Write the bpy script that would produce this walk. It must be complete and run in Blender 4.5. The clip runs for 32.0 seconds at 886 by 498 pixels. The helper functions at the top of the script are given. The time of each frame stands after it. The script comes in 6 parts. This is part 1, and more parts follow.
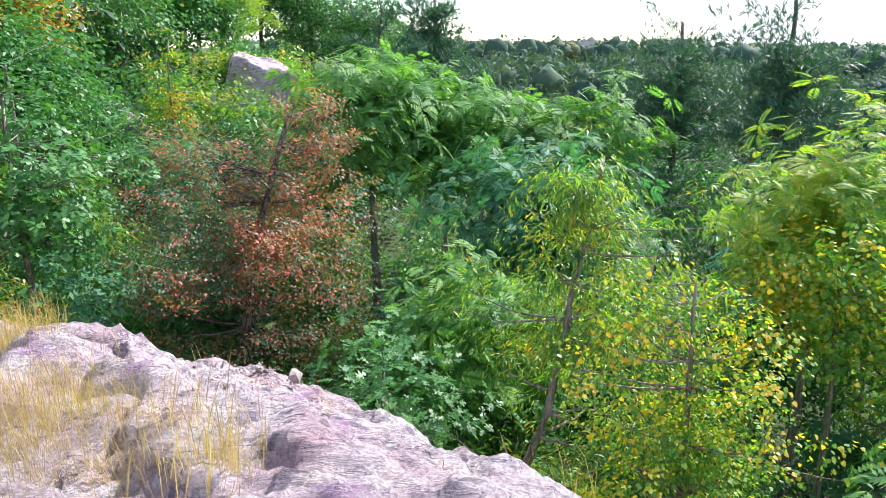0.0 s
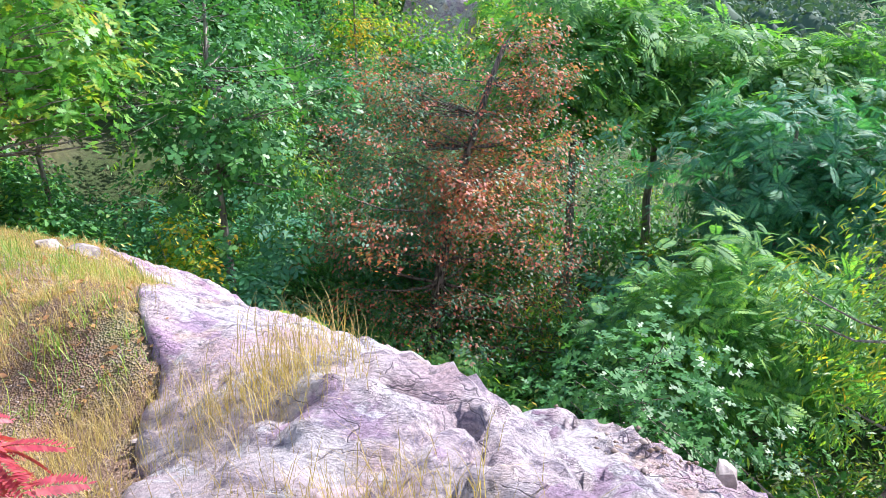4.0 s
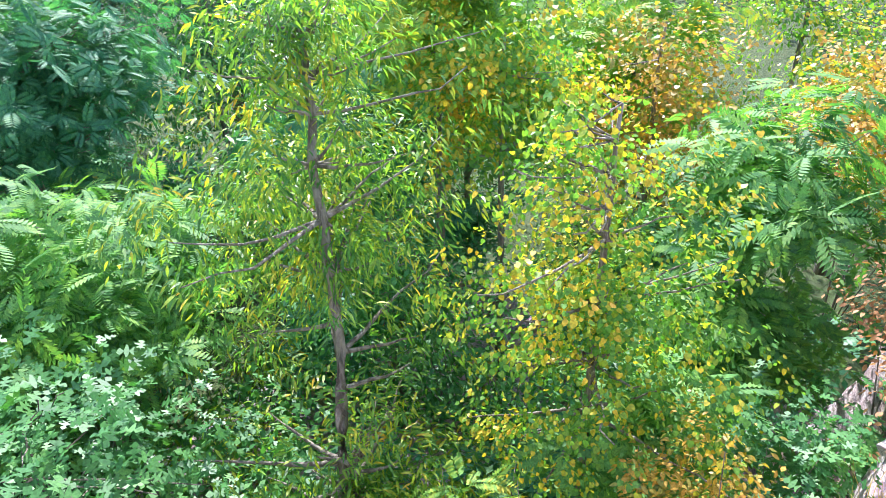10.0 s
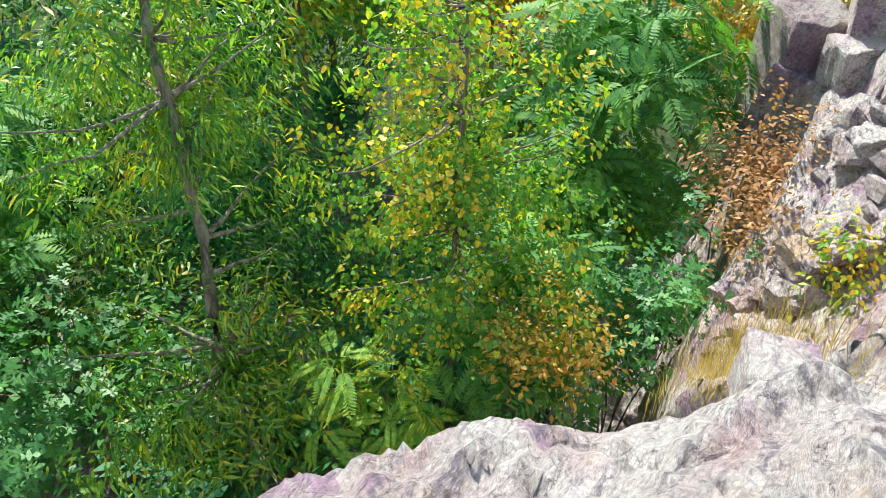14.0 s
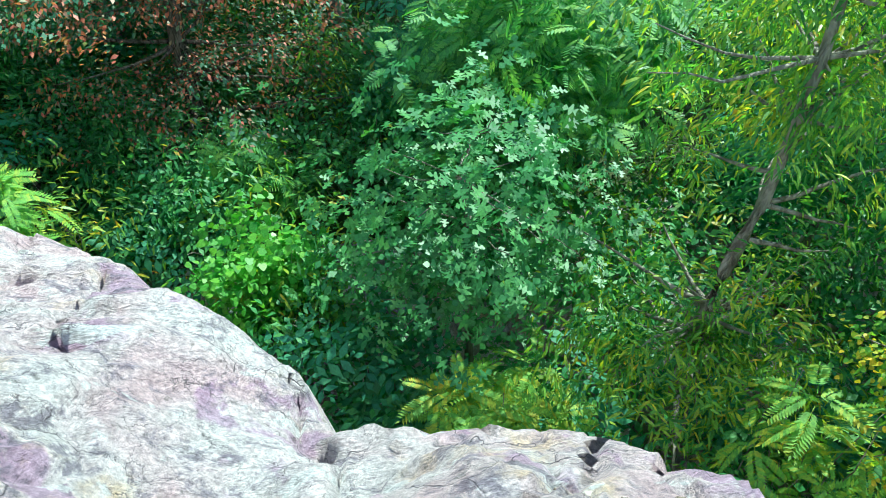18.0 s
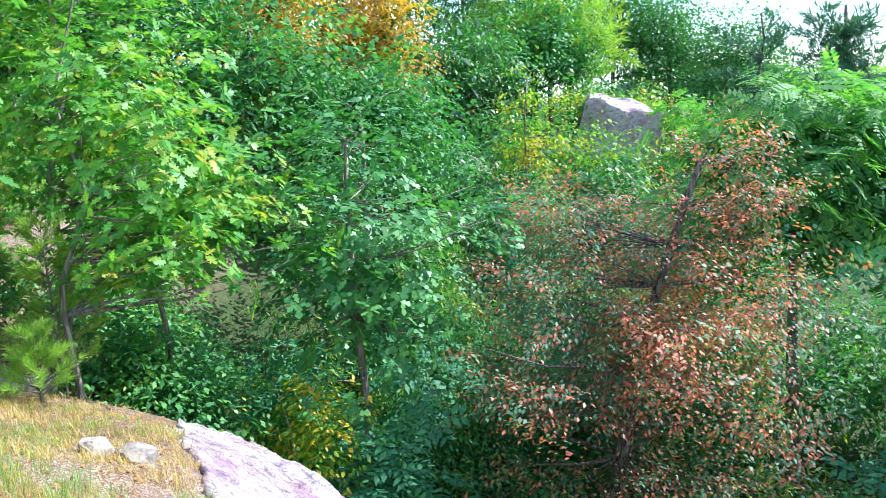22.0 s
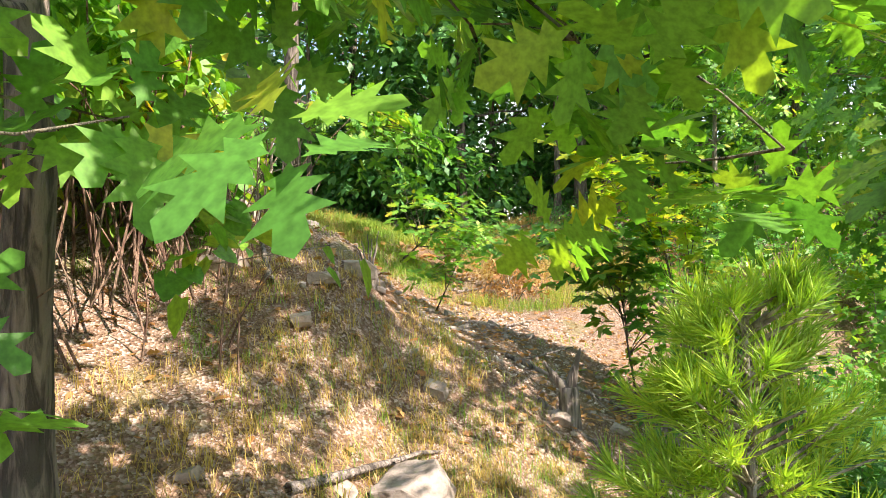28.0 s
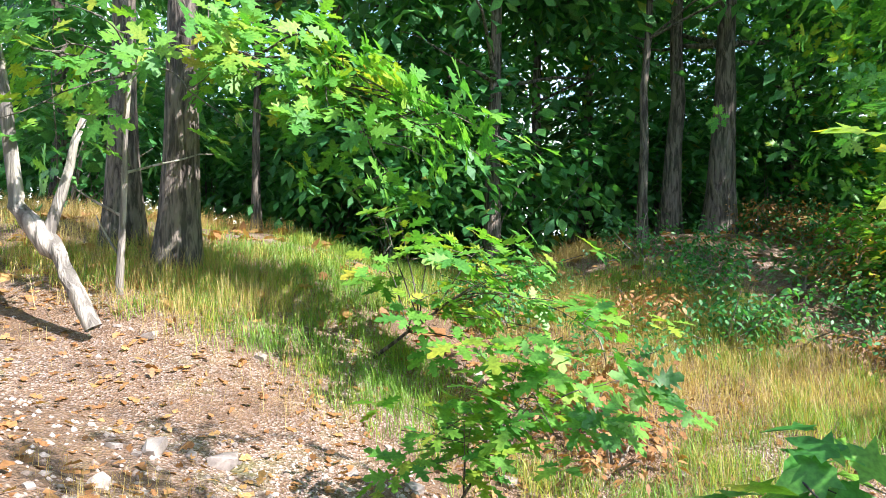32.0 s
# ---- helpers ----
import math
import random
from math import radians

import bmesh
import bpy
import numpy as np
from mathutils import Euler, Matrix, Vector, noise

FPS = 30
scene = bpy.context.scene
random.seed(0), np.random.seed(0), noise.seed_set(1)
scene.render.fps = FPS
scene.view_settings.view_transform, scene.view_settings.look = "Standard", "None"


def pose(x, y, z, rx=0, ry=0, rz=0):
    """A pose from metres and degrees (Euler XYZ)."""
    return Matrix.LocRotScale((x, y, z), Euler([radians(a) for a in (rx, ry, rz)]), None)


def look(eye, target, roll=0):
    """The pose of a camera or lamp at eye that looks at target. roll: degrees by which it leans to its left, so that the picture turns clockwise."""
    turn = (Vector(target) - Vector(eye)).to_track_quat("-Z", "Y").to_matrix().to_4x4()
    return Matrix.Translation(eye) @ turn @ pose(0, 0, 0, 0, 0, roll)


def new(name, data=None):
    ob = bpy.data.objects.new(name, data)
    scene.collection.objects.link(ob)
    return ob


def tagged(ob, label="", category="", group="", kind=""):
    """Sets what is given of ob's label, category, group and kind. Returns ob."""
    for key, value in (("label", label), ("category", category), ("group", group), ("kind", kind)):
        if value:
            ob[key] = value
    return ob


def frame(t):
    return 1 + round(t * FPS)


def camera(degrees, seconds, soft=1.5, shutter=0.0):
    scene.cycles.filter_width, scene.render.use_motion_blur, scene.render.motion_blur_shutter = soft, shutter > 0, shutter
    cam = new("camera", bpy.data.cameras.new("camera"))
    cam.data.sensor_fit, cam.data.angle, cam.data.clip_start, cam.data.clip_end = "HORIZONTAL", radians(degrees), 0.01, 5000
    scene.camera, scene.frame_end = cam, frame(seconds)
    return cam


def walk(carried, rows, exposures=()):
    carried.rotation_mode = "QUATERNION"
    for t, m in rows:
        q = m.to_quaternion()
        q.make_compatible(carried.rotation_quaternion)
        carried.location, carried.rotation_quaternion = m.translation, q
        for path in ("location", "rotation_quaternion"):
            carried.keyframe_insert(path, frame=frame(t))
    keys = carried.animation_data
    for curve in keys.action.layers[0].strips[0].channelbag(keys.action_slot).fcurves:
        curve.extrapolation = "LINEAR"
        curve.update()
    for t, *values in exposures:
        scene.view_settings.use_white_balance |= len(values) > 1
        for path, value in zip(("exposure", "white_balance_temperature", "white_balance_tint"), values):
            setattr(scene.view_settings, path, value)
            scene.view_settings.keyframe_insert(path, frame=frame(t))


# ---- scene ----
cam = camera(64.5, 32.0, soft=0.6)
METRES, EYE, TILT, LEAN, TURN = 17.0, 1.7, -15.8, 0.0, 0.0
ROWS = [
    (0.0, 0.0, 0.0, 0.0, 0.0, 0.0, -0.0),
    (0.5, -0.0163, 0.0158, 0.0007, 3.91, -1.05, -2.16),
    (1.0, -0.0339, 0.0315, 0.0035, 4.24, -2.28, -0.66),
    (1.5, -0.045, 0.0445, 0.0068, 8.85, -2.54, -4.26),
    (2.0, -0.0599, 0.0566, 0.0062, 13.79, -2.28, -2.72),
    (2.5, -0.0762, 0.0706, 0.0076, 15.11, -3.87, -4.52),
    (4.5, -0.1078, 0.1257, 0.0138, 5.6, -5.45, -2.6),
    (5.0, -0.1208, 0.1414, 0.015, -4.81, -6.75, 2.05),
    (5.5, -0.1247, 0.1516, 0.0126, -8.21, -8.56, 2.52),
    (6.0, -0.1325, 0.1685, 0.0142, -17.97, -9.07, 5.06),
    (6.5, -0.1328, 0.1814, 0.0163, -28.03, -10.03, 9.01),
    (7.0, -0.1251, 0.1959, 0.0161, -33.04, -10.46, 8.23),
    (7.5, -0.1207, 0.2057, 0.0238, -36.69, -9.14, 8.37),
    (8.0, -0.1146, 0.2165, 0.0284, -37.14, -10.09, 9.67),
    (8.5, -0.1133, 0.2226, 0.032, -37.74, -11.57, 9.89),
    (9.0, -0.106, 0.2256, 0.0346, -43.38, -14.49, 9.82),
    (9.5, -0.1015, 0.2263, 0.0375, -44.25, -16.52, 10.89),
    (10.0, -0.0993, 0.2271, 0.0417, -50.03, -21.61, 14.72),
    (10.5, -0.0962, 0.2267, 0.0417, -56.27, -25.32, 15.25),
    (11.0, -0.0961, 0.2257, 0.042, -60.97, -27.9, 15.78),
    (11.5, -0.0966, 0.2262, 0.0418, -65.67, -28.54, 16.22),
    (12.0, -0.0959, 0.2244, 0.0419, -70.05, -28.51, 15.83),
    (12.5, -0.0949, 0.2216, 0.043, -72.2, -29.39, 15.07),
    (13.0, -0.0936, 0.2201, 0.0435, -71.27, -32.26, 14.2),
    (13.5, -0.0931, 0.2205, 0.0427, -66.0, -33.77, 13.72),
    (15.5, -0.0932, 0.2245, 0.0403, -43.29, -36.8, 10.63),
    (16.0, -0.0949, 0.227, 0.0398, -35.62, -36.43, 10.0),
    (16.5, -0.0972, 0.2294, 0.0404, -28.45, -35.98, 9.25),
    (17.0, -0.0993, 0.2305, 0.0412, -22.98, -35.08, 7.73),
    (17.5, -0.1014, 0.2311, 0.0413, -15.54, -32.47, 5.87),
    (18.0, -0.1043, 0.2324, 0.0419, -9.18, -30.64, 4.55),
    (18.5, -0.1067, 0.2328, 0.0421, -2.71, -28.52, 2.56),
    (19.0, -0.1093, 0.2334, 0.042, 5.27, -26.54, 0.82),
    (19.5, -0.1126, 0.2344, 0.0416, 11.83, -24.24, -0.2),
    (20.0, -0.1149, 0.2345, 0.0422, 15.75, -20.77, -1.53),
    (20.5, -0.1156, 0.2337, 0.0425, 18.6, -15.98, -2.49),
    (21.0, -0.1175, 0.2346, 0.042, 22.61, -9.08, -2.47),
    (21.5, -0.1212, 0.2362, 0.0415, 24.43, -2.08, -3.25),
    (22.0, -0.1233, 0.2376, 0.0425, 25.71, 3.1, -3.68),
    (22.5, -0.1238, 0.2377, 0.0424, 26.21, 5.98, -4.13),
    (23.0, -0.1237, 0.2353, 0.0419, 31.36, 11.27, -6.97),
    (23.5, -0.1389, 0.2348, 0.0372, 40.67, 11.66, -9.59),
    (24.0, -0.1684, 0.2323, 0.0306, 50.41, 13.21, -10.0),
    (24.5, -0.1934, 0.2376, 0.0162, 58.52, 12.91, -10.2),
    (25.0, -0.2186, 0.248, 0.0022, 59.7, 7.85, -10.72),
    (25.5, -0.2404, 0.2606, 0.0023, 57.12, 7.13, -8.49),
    (26.0, -0.2694, 0.2861, 0.0042, 65.03, 7.07, -14.17),
    (26.5, -0.2971, 0.3023, 0.0033, 66.85, 6.89, -12.45),
    (28.5, -0.4635, 0.3564, 0.027, 71.3, 5.96, -13.66),
    (29.0, -0.5045, 0.366, 0.0292, 67.92, 6.16, -12.51),
    (29.5, -0.5339, 0.3822, 0.0332, 63.02, 4.38, -12.5),
    (30.0, -0.5647, 0.3947, 0.0377, 63.79, 5.29, -13.01),
    (30.5, -0.5961, 0.402, 0.0511, 63.45, 2.93, -12.83),
    (31.0, -0.6299, 0.4091, 0.067, 65.75, 6.33, -12.31),
    (31.5, -0.6626, 0.4135, 0.0816, 66.93, 5.43, -13.17),
    (32.0, -0.6921, 0.4195, 0.0961, 71.94, 3.98, -15.45),
]
walk(cam, [(t, pose(0, 0, EYE, TILT, LEAN, TURN) @ pose(METRES * x, METRES * y, METRES * z, 90 + pitch, roll, yaw)) for t, x, y, z, yaw, pitch, roll in ROWS],
     [(0.0, 0.58, 6100, 19), (1.0, 0.52, 5700, 25), (2.0, 0.62, 5800, 26), (2.5, 0.66, 5850, 26), (4.5, 0.75, 5800, 18), (5.3, 0.85, 5300, 27), (6.0, 0.92, 5000, 40), (7.0, 1.1, 5050, 46), (8.0, 1.25, 5150, 41), (9.0, 1.28, 5300, 35), (10.0, 1.15, 5800, 19), (11.0, 0.85, 6700, 14), (12.3, 0.62, 6900, 12), (13.0, 0.52, 6600, 3), (13.5, 0.52, 6500, 2),
      (16.0, 0.66, 6100, -17), (17.0, 0.66, 5900, -12), (18.0, 0.7, 5500, -17), (19.5, 0.6, 5700, -11), (21.0, 0.58, 5600, -2), (22.0, 0.88, 5500, 8), (23.0, 0.6, 6500, 12), (24.2, 0.4, 8200, 20), (26.0, 1.0, 7400, 14), (28.5, 1.15, 7200, 20), (29.5, 1.18, 6700, 17), (31.0, 1.1, 5900, 15), (32.0, 1.05, 6000, 15)])

# ---- light and exposure ----
SUN_YAW, SUN_UP = -48.0, 43.0
world = bpy.data.worlds.new("sky")
scene.world = world
world.use_nodes = True
wn, wl = world.node_tree.nodes, world.node_tree.links
sky = wn.new("ShaderNodeTexSky")
sky.sky_type, sky.sun_disc = "NISHITA", False
sky.sun_elevation, sky.sun_rotation = radians(SUN_UP), radians(-SUN_YAW)
sky.air_density, sky.dust_density = 1.0, 0.4
coord = wn.new("ShaderNodeTexCoord")
stretch = wn.new("ShaderNodeMapping")
stretch.inputs["Scale"].default_value = (1.6, 1.6, 3.2)
cloud = wn.new("ShaderNodeTexNoise")
cloud.inputs["Scale"].default_value, cloud.inputs["Detail"].default_value = 2.1, 7.0
cover = wn.new("ShaderNodeMapRange")
cover.inputs[1].default_value, cover.inputs[2].default_value = 0.5, 0.62
haze_mix = wn.new("ShaderNodeMixRGB")
haze_mix.inputs[2].default_value = (6.0, 6.1, 6.3, 1)
wl.new(coord.outputs["Generated"], stretch.inputs[0])
wl.new(stretch.outputs[0], cloud.inputs[0])
wl.new(cloud.outputs[0], cover.inputs[0])
wl.new(cover.outputs[0], haze_mix.inputs[0])
wl.new(sky.outputs[0], haze_mix.inputs[1])
wl.new(haze_mix.outputs[0], wn["Background"].inputs[0])
wn["Background"].inputs[1].default_value = 0.18

sun = new("sun", bpy.data.lights.new("sun", "SUN"))
sun.data.energy, sun.data.angle, sun.data.color = 6.2, radians(0.6), (1.0, 0.94, 0.84)
sun_from = Vector((-math.sin(radians(SUN_YAW)) * math.cos(radians(SUN_UP)), math.cos(radians(SUN_YAW)) * math.cos(radians(SUN_UP)), math.sin(radians(SUN_UP))))
sun.matrix_world = look(sun_from * 60, (0, 0, 0))


# ---- materials ----
def nodes_of(name):
    m = bpy.data.materials.new(name)
    m.use_nodes = True
    return m, m.node_tree.nodes, m.node_tree.links, m.node_tree.nodes["Principled BSDF"]


def ramp(nodes, stops):
    r = nodes.new("ShaderNodeValToRGB")
    for i, (p, c) in enumerate(stops):
        e = r.color_ramp.elements[i] if i < 2 else r.color_ramp.elements.new(p)
        e.position, e.color = p, (*c, 1)
    return r


def noise_node(nodes, links, vec, scale, detail=5.0, rough=0.55, distort=0.0):
    n = nodes.new("ShaderNodeTexNoise")
    n.inputs["Scale"].default_value, n.inputs["Detail"].default_value = scale, detail
    n.inputs["Roughness"].default_value, n.inputs["Distortion"].default_value = rough, distort
    links.new(vec, n.inputs["Vector"])
    return n


def mix_node(nodes, links, fac, a, b, mode="MIX"):
    m = nodes.new("ShaderNodeMixRGB")
    m.blend_type = mode
    for i, v in enumerate((fac, a, b)):
        if isinstance(v, (int, float)):
            m.inputs[i].default_value = v
        elif isinstance(v, tuple):
            m.inputs[i].default_value = (*v, 1)
        else:
            links.new(v, m.inputs[i])
    return m.outputs[0]


def map_node(nodes, links, value, a, b, c=0.0, d=1.0):
    m = nodes.new("ShaderNodeMapRange")
    for i, v in enumerate((a, b, c, d)):
        m.inputs[i + 1].default_value = v
    links.new(value, m.inputs[0])
    return m.outputs[0]


def bump_node(nodes, links, height, bsdf, strength, distance):
    b = nodes.new("ShaderNodeBump")
    b.inputs["Strength"].default_value, b.inputs["Distance"].default_value = strength, distance
    links.new(height, b.inputs["Height"])
    links.new(b.outputs[0], bsdf.inputs["Normal"])


def leaf_material(name, stops, through_light=0.45, rough=0.5, patch=1.3, spec=0.4):
    """Leaves: each leaf takes a colour from the stops, with drifts of colour over the crown; light shines through them."""
    m, n, l, bsdf = nodes_of(name)
    geo, tc = n.new("ShaderNodeNewGeometry"), n.new("ShaderNodeTexCoord")
    drift = noise_node(n, l, geo.outputs["Position"], patch, 2.0)
    add = n.new("ShaderNodeMath")
    add.operation = "MULTIPLY_ADD"
    info, both, wrap = n.new("ShaderNodeObjectInfo"), n.new("ShaderNodeMath"), n.new("ShaderNodeMath")
    both.operation, wrap.operation = "ADD", "FRACT"
    l.new(geo.outputs["Random Per Island"], both.inputs[0])
    l.new(info.outputs["Random"], both.inputs[1])
    l.new(both.outputs[0], wrap.inputs[0])
    l.new(wrap.outputs[0], add.inputs[0])
    add.inputs[1].default_value = 0.55
    l.new(map_node(n, l, drift.outputs[0], 0.3, 0.7, 0.0, 0.45), add.inputs[2])
    col = ramp(n, [(p, (r, g, b * (1.35 if g > r * 1.3 else 1.0))) for p, (r, g, b) in stops])
    l.new(add.outputs[0], col.inputs[0])
    vein = noise_node(n, l, geo.outputs["Position"], 60.0, 2.0)
    shade = mix_node(n, l, 0.55, col.outputs[0], mix_node(n, l, map_node(n, l, vein.outputs[0], 0.32, 0.68), (0.5, 0.55, 0.45), (1.45, 1.45, 1.35)), "MULTIPLY")
    l.new(shade, bsdf.inputs["Base Color"])
    bsdf.inputs["Roughness"].default_value = rough + 0.03
    bsdf.inputs["Specular IOR Level"].default_value = spec + 0.1
    tr = n.new("ShaderNodeBsdfTranslucent")
    l.new(mix_node(n, l, 1.0, shade, (1.5, 1.65, 0.62), "MULTIPLY"), tr.inputs[0])
    mix = n.new("ShaderNodeMixShader")
    mix.inputs[0].default_value = through_light
    l.new(bsdf.outputs[0], mix.inputs[1])
    l.new(tr.outputs[0], mix.inputs[2])
    l.new(mix.outputs[0], n["Material Output"].inputs[0])
    return m


def bark_material(name, dark, light, scale=14.0):
    m, n, l, bsdf = nodes_of(name)
    tc, mp = n.new("ShaderNodeTexCoord"), n.new("ShaderNodeMapping")
    mp.inputs["Scale"].default_value = (1, 1, 0.16)
    l.new(tc.outputs["Object"], mp.inputs[0])
    furrow = noise_node(n, l, mp.outputs[0], scale * 1.8, 5.0, 0.6, 0.6)
    patchy = noise_node(n, l, tc.outputs["Object"], 2.2, 3.0)
    col = ramp(n, [(0.42, dark), (0.58, light)])
    l.new(furrow.outputs[0], col.inputs[0])
    moss = mix_node(n, l, map_node(n, l, patchy.outputs[0], 0.5, 0.75, 0.0, 0.5), col.outputs[0], (0.16, 0.19, 0.13))
    l.new(moss, bsdf.inputs["Base Color"])
    bsdf.inputs["Roughness"].default_value = 0.9
    bump_node(n, l, furrow.outputs[0], bsdf, 1.0, 0.05)
    return m


def rock_material(name, tone=1.0):
    """Pale pinkish rock with lilac patches, thin dark bedding streaks, rusty stains, specks of lichen and angular cracks."""
    m, n, l, bsdf = nodes_of(name)
    geo, mp = n.new("ShaderNodeNewGeometry"), n.new("ShaderNodeMapping")
    pos = geo.outputs["Position"]
    mp.inputs["Rotation"].default_value = (0.3, 0.15, radians(-24))
    mp.inputs["Scale"].default_value = (0.9, 2.6, 2.8)
    l.new(pos, mp.inputs[0])
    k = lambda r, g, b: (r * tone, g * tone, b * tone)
    broad = noise_node(n, l, pos, 1.4, 6.0, 0.6, 0.8)
    c = mix_node(n, l, map_node(n, l, broad.outputs[0], 0.4, 0.62), k(0.7, 0.64, 0.63), k(0.6, 0.44, 0.46))
    lilac = noise_node(n, l, pos, 1.7, 5.0, 0.6, 0.5)
    c = mix_node(n, l, map_node(n, l, lilac.outputs[0], 0.56, 0.6, 0.0, 0.65), c, k(0.42, 0.24, 0.4))
    rust = noise_node(n, l, pos, 1.2, 8.0, 0.68, 0.4)
    c = mix_node(n, l, map_node(n, l, rust.outputs[0], 0.55, 0.66, 0.0, 0.7), c, k(0.7, 0.5, 0.26))
    streak = noise_node(n, l, mp.outputs[0], 3.8, 13.0, 0.74, 0.15)
    c = mix_node(n, l, map_node(n, l, streak.outputs[0], 0.52, 0.6, 0.0, 0.8), c, k(0.2, 0.165, 0.22))
    vein = noise_node(n, l, mp.outputs[0], 2.6, 8.0, 0.66, 0.2)
    c = mix_node(n, l, map_node(n, l, vein.outputs[0], 0.58, 0.62, 0.0, 0.8), c, k(0.76, 0.74, 0.73))

    def cracks(scale, width, bend_by):
        """Angular cracks: the borders of bent, stretched cells."""
        wob = noise_node(n, l, pos, scale * 1.6, 5.0, 0.65)
        at = mix_node(n, l, bend_by, mp.outputs[0], wob.outputs["Color"], "ADD")
        v = n.new("ShaderNodeTexVoronoi")
        v.feature = "DISTANCE_TO_EDGE"
        v.inputs["Scale"].default_value = scale
        l.new(at, v.inputs["Vector"])
        return map_node(n, l, v.outputs["Distance"], 0.0, width, 0.0, 1.0)
    wide, fine_crack = cracks(0.8, 0.006, 0.75), cracks(2.6, 0.012, 0.5)
    part_of = noise_node(n, l, pos, 2.0, 3.0)
    fine_crack = mix_node(n, l, map_node(n, l, part_of.outputs[0], 0.42, 0.56), (1, 1, 1), fine_crack)
    some = noise_node(n, l, pos, 1.3, 3.0)
    wide = mix_node(n, l, map_node(n, l, some.outputs[0], 0.44, 0.54), (1, 1, 1), wide)
    c = mix_node(n, l, wide, k(0.14, 0.115, 0.13), c)
    c = mix_node(n, l, fine_crack, k(0.2, 0.165, 0.18), c)
    lichen = noise_node(n, l, pos, 11.0, 6.0, 0.75)
    c = mix_node(n, l, map_node(n, l, lichen.outputs[0], 0.6, 0.65, 0.0, 0.6), c, (0.12, 0.11, 0.1))
    fine = noise_node(n, l, pos, 42.0, 6.0, 0.72)
    c = mix_node(n, l, 0.8, c, mix_node(n, l, map_node(n, l, fine.outputs[0], 0.36, 0.64), (0.58, 0.55, 0.58), (1.3, 1.3, 1.3)), "MULTIPLY")
    l.new(c, bsdf.inputs["Base Color"])
    bsdf.inputs["Roughness"].default_value = 0.75
    rough = noise_node(n, l, mp.outputs[0], 6.0, 12.0, 0.72, 0.5)
    both = mix_node(n, l, 1.0, wide, fine_crack, "MULTIPLY")
    hsum = n.new("ShaderNodeMath")
    hsum.operation = "MULTIPLY_ADD"
    l.new(both, hsum.inputs[0])
    hsum.inputs[1].default_value = 0.18
    l.new(rough.outputs[0], hsum.inputs[2])
    bump_node(n, l, hsum.outputs[0], bsdf, 1.0, 0.09)
    return m


def soil_material(name):
    """Leaf litter, dry soil, gravel and thatch of dead grass."""
    m, n, l, bsdf = nodes_of(name)
    geo = n.new("ShaderNodeNewGeometry")
    big = noise_node(n, l, geo.outputs["Position"], 0.8, 5.0, 0.6)
    mid = noise_node(n, l, geo.outputs["Position"], 6.0, 6.0, 0.7)
    vor = n.new("ShaderNodeTexVoronoi")
    vor.inputs["Scale"].default_value = 75.0
    l.new(geo.outputs["Position"], vor.inputs["Vector"])
    chips = ramp(n, [(0.0, (0.13, 0.075, 0.05)), (0.35, (0.24, 0.15, 0.1)), (0.65, (0.36, 0.25, 0.19)), (0.9, (0.58, 0.48, 0.43))])
    sep = n.new("ShaderNodeSeparateColor")
    l.new(vor.outputs["Color"], sep.inputs[0])
    l.new(sep.outputs[0], chips.inputs[0])
    soil = ramp(n, [(0.3, (0.08, 0.045, 0.025)), (0.55, (0.2, 0.115, 0.06)), (0.75, (0.32, 0.22, 0.11))])
    l.new(mid.outputs[0], soil.inputs[0])
    c = mix_node(n, l, map_node(n, l, big.outputs[0], 0.38, 0.62, 0.15, 0.8), soil.outputs[0], chips.outputs[0])
    c = mix_node(n, l, map_node(n, l, noise_node(n, l, geo.outputs["Position"], 1.6, 5.0, 0.7).outputs[0], 0.55, 0.68, 0.0, 0.6), c, (0.16, 0.17, 0.05))
    sep2 = n.new("ShaderNodeSeparateXYZ")
    l.new(geo.outputs["Position"], sep2.inputs[0])
    mould = ramp(n, [(0.35, (0.035, 0.05, 0.015)), (0.55, (0.06, 0.1, 0.025)), (0.72, (0.13, 0.1, 0.05))])
    l.new(mid.outputs[0], mould.inputs[0])
    c = mix_node(n, l, map_node(n, l, sep2.outputs[2], -1.6, -2.6, 0.0, 1.0), c, mould.outputs[0])
    c = mix_node(n, l, map_node(n, l, sep2.outputs[1], 15.0, 18.0, 0.0, 1.0), c, mould.outputs[0])
    l.new(c, bsdf.inputs["Base Color"])
    bsdf.inputs["Roughness"].default_value = 0.95
    bump_node(n, l, mix_node(n, l, 0.5, mid.outputs[0], vor.outputs["Distance"]), bsdf, 0.9, 0.04)
    return m


def plain_material(name, a, b, scale=8.0, rough=0.7, metal=0.0):
    m, n, l, bsdf = nodes_of(name)
    geo = n.new("ShaderNodeNewGeometry")
    t = noise_node(n, l, geo.outputs["Position"], scale, 6.0, 0.65)
    col = ramp(n, [(0.35, a), (0.65, b)])
    l.new(t.outputs[0], col.inputs[0])
    info = n.new("ShaderNodeObjectInfo")
    l.new(mix_node(n, l, 0.4, col.outputs[0], mix_node(n, l, info.outputs["Random"], (0.55, 0.55, 0.58), (1.4, 1.35, 1.3)), "MULTIPLY"), bsdf.inputs["Base Color"])
    bsdf.inputs["Roughness"].default_value, bsdf.inputs["Metallic"].default_value = rough, metal
    bump_node(n, l, t.outputs[0], bsdf, 0.5, 0.02)
    return m


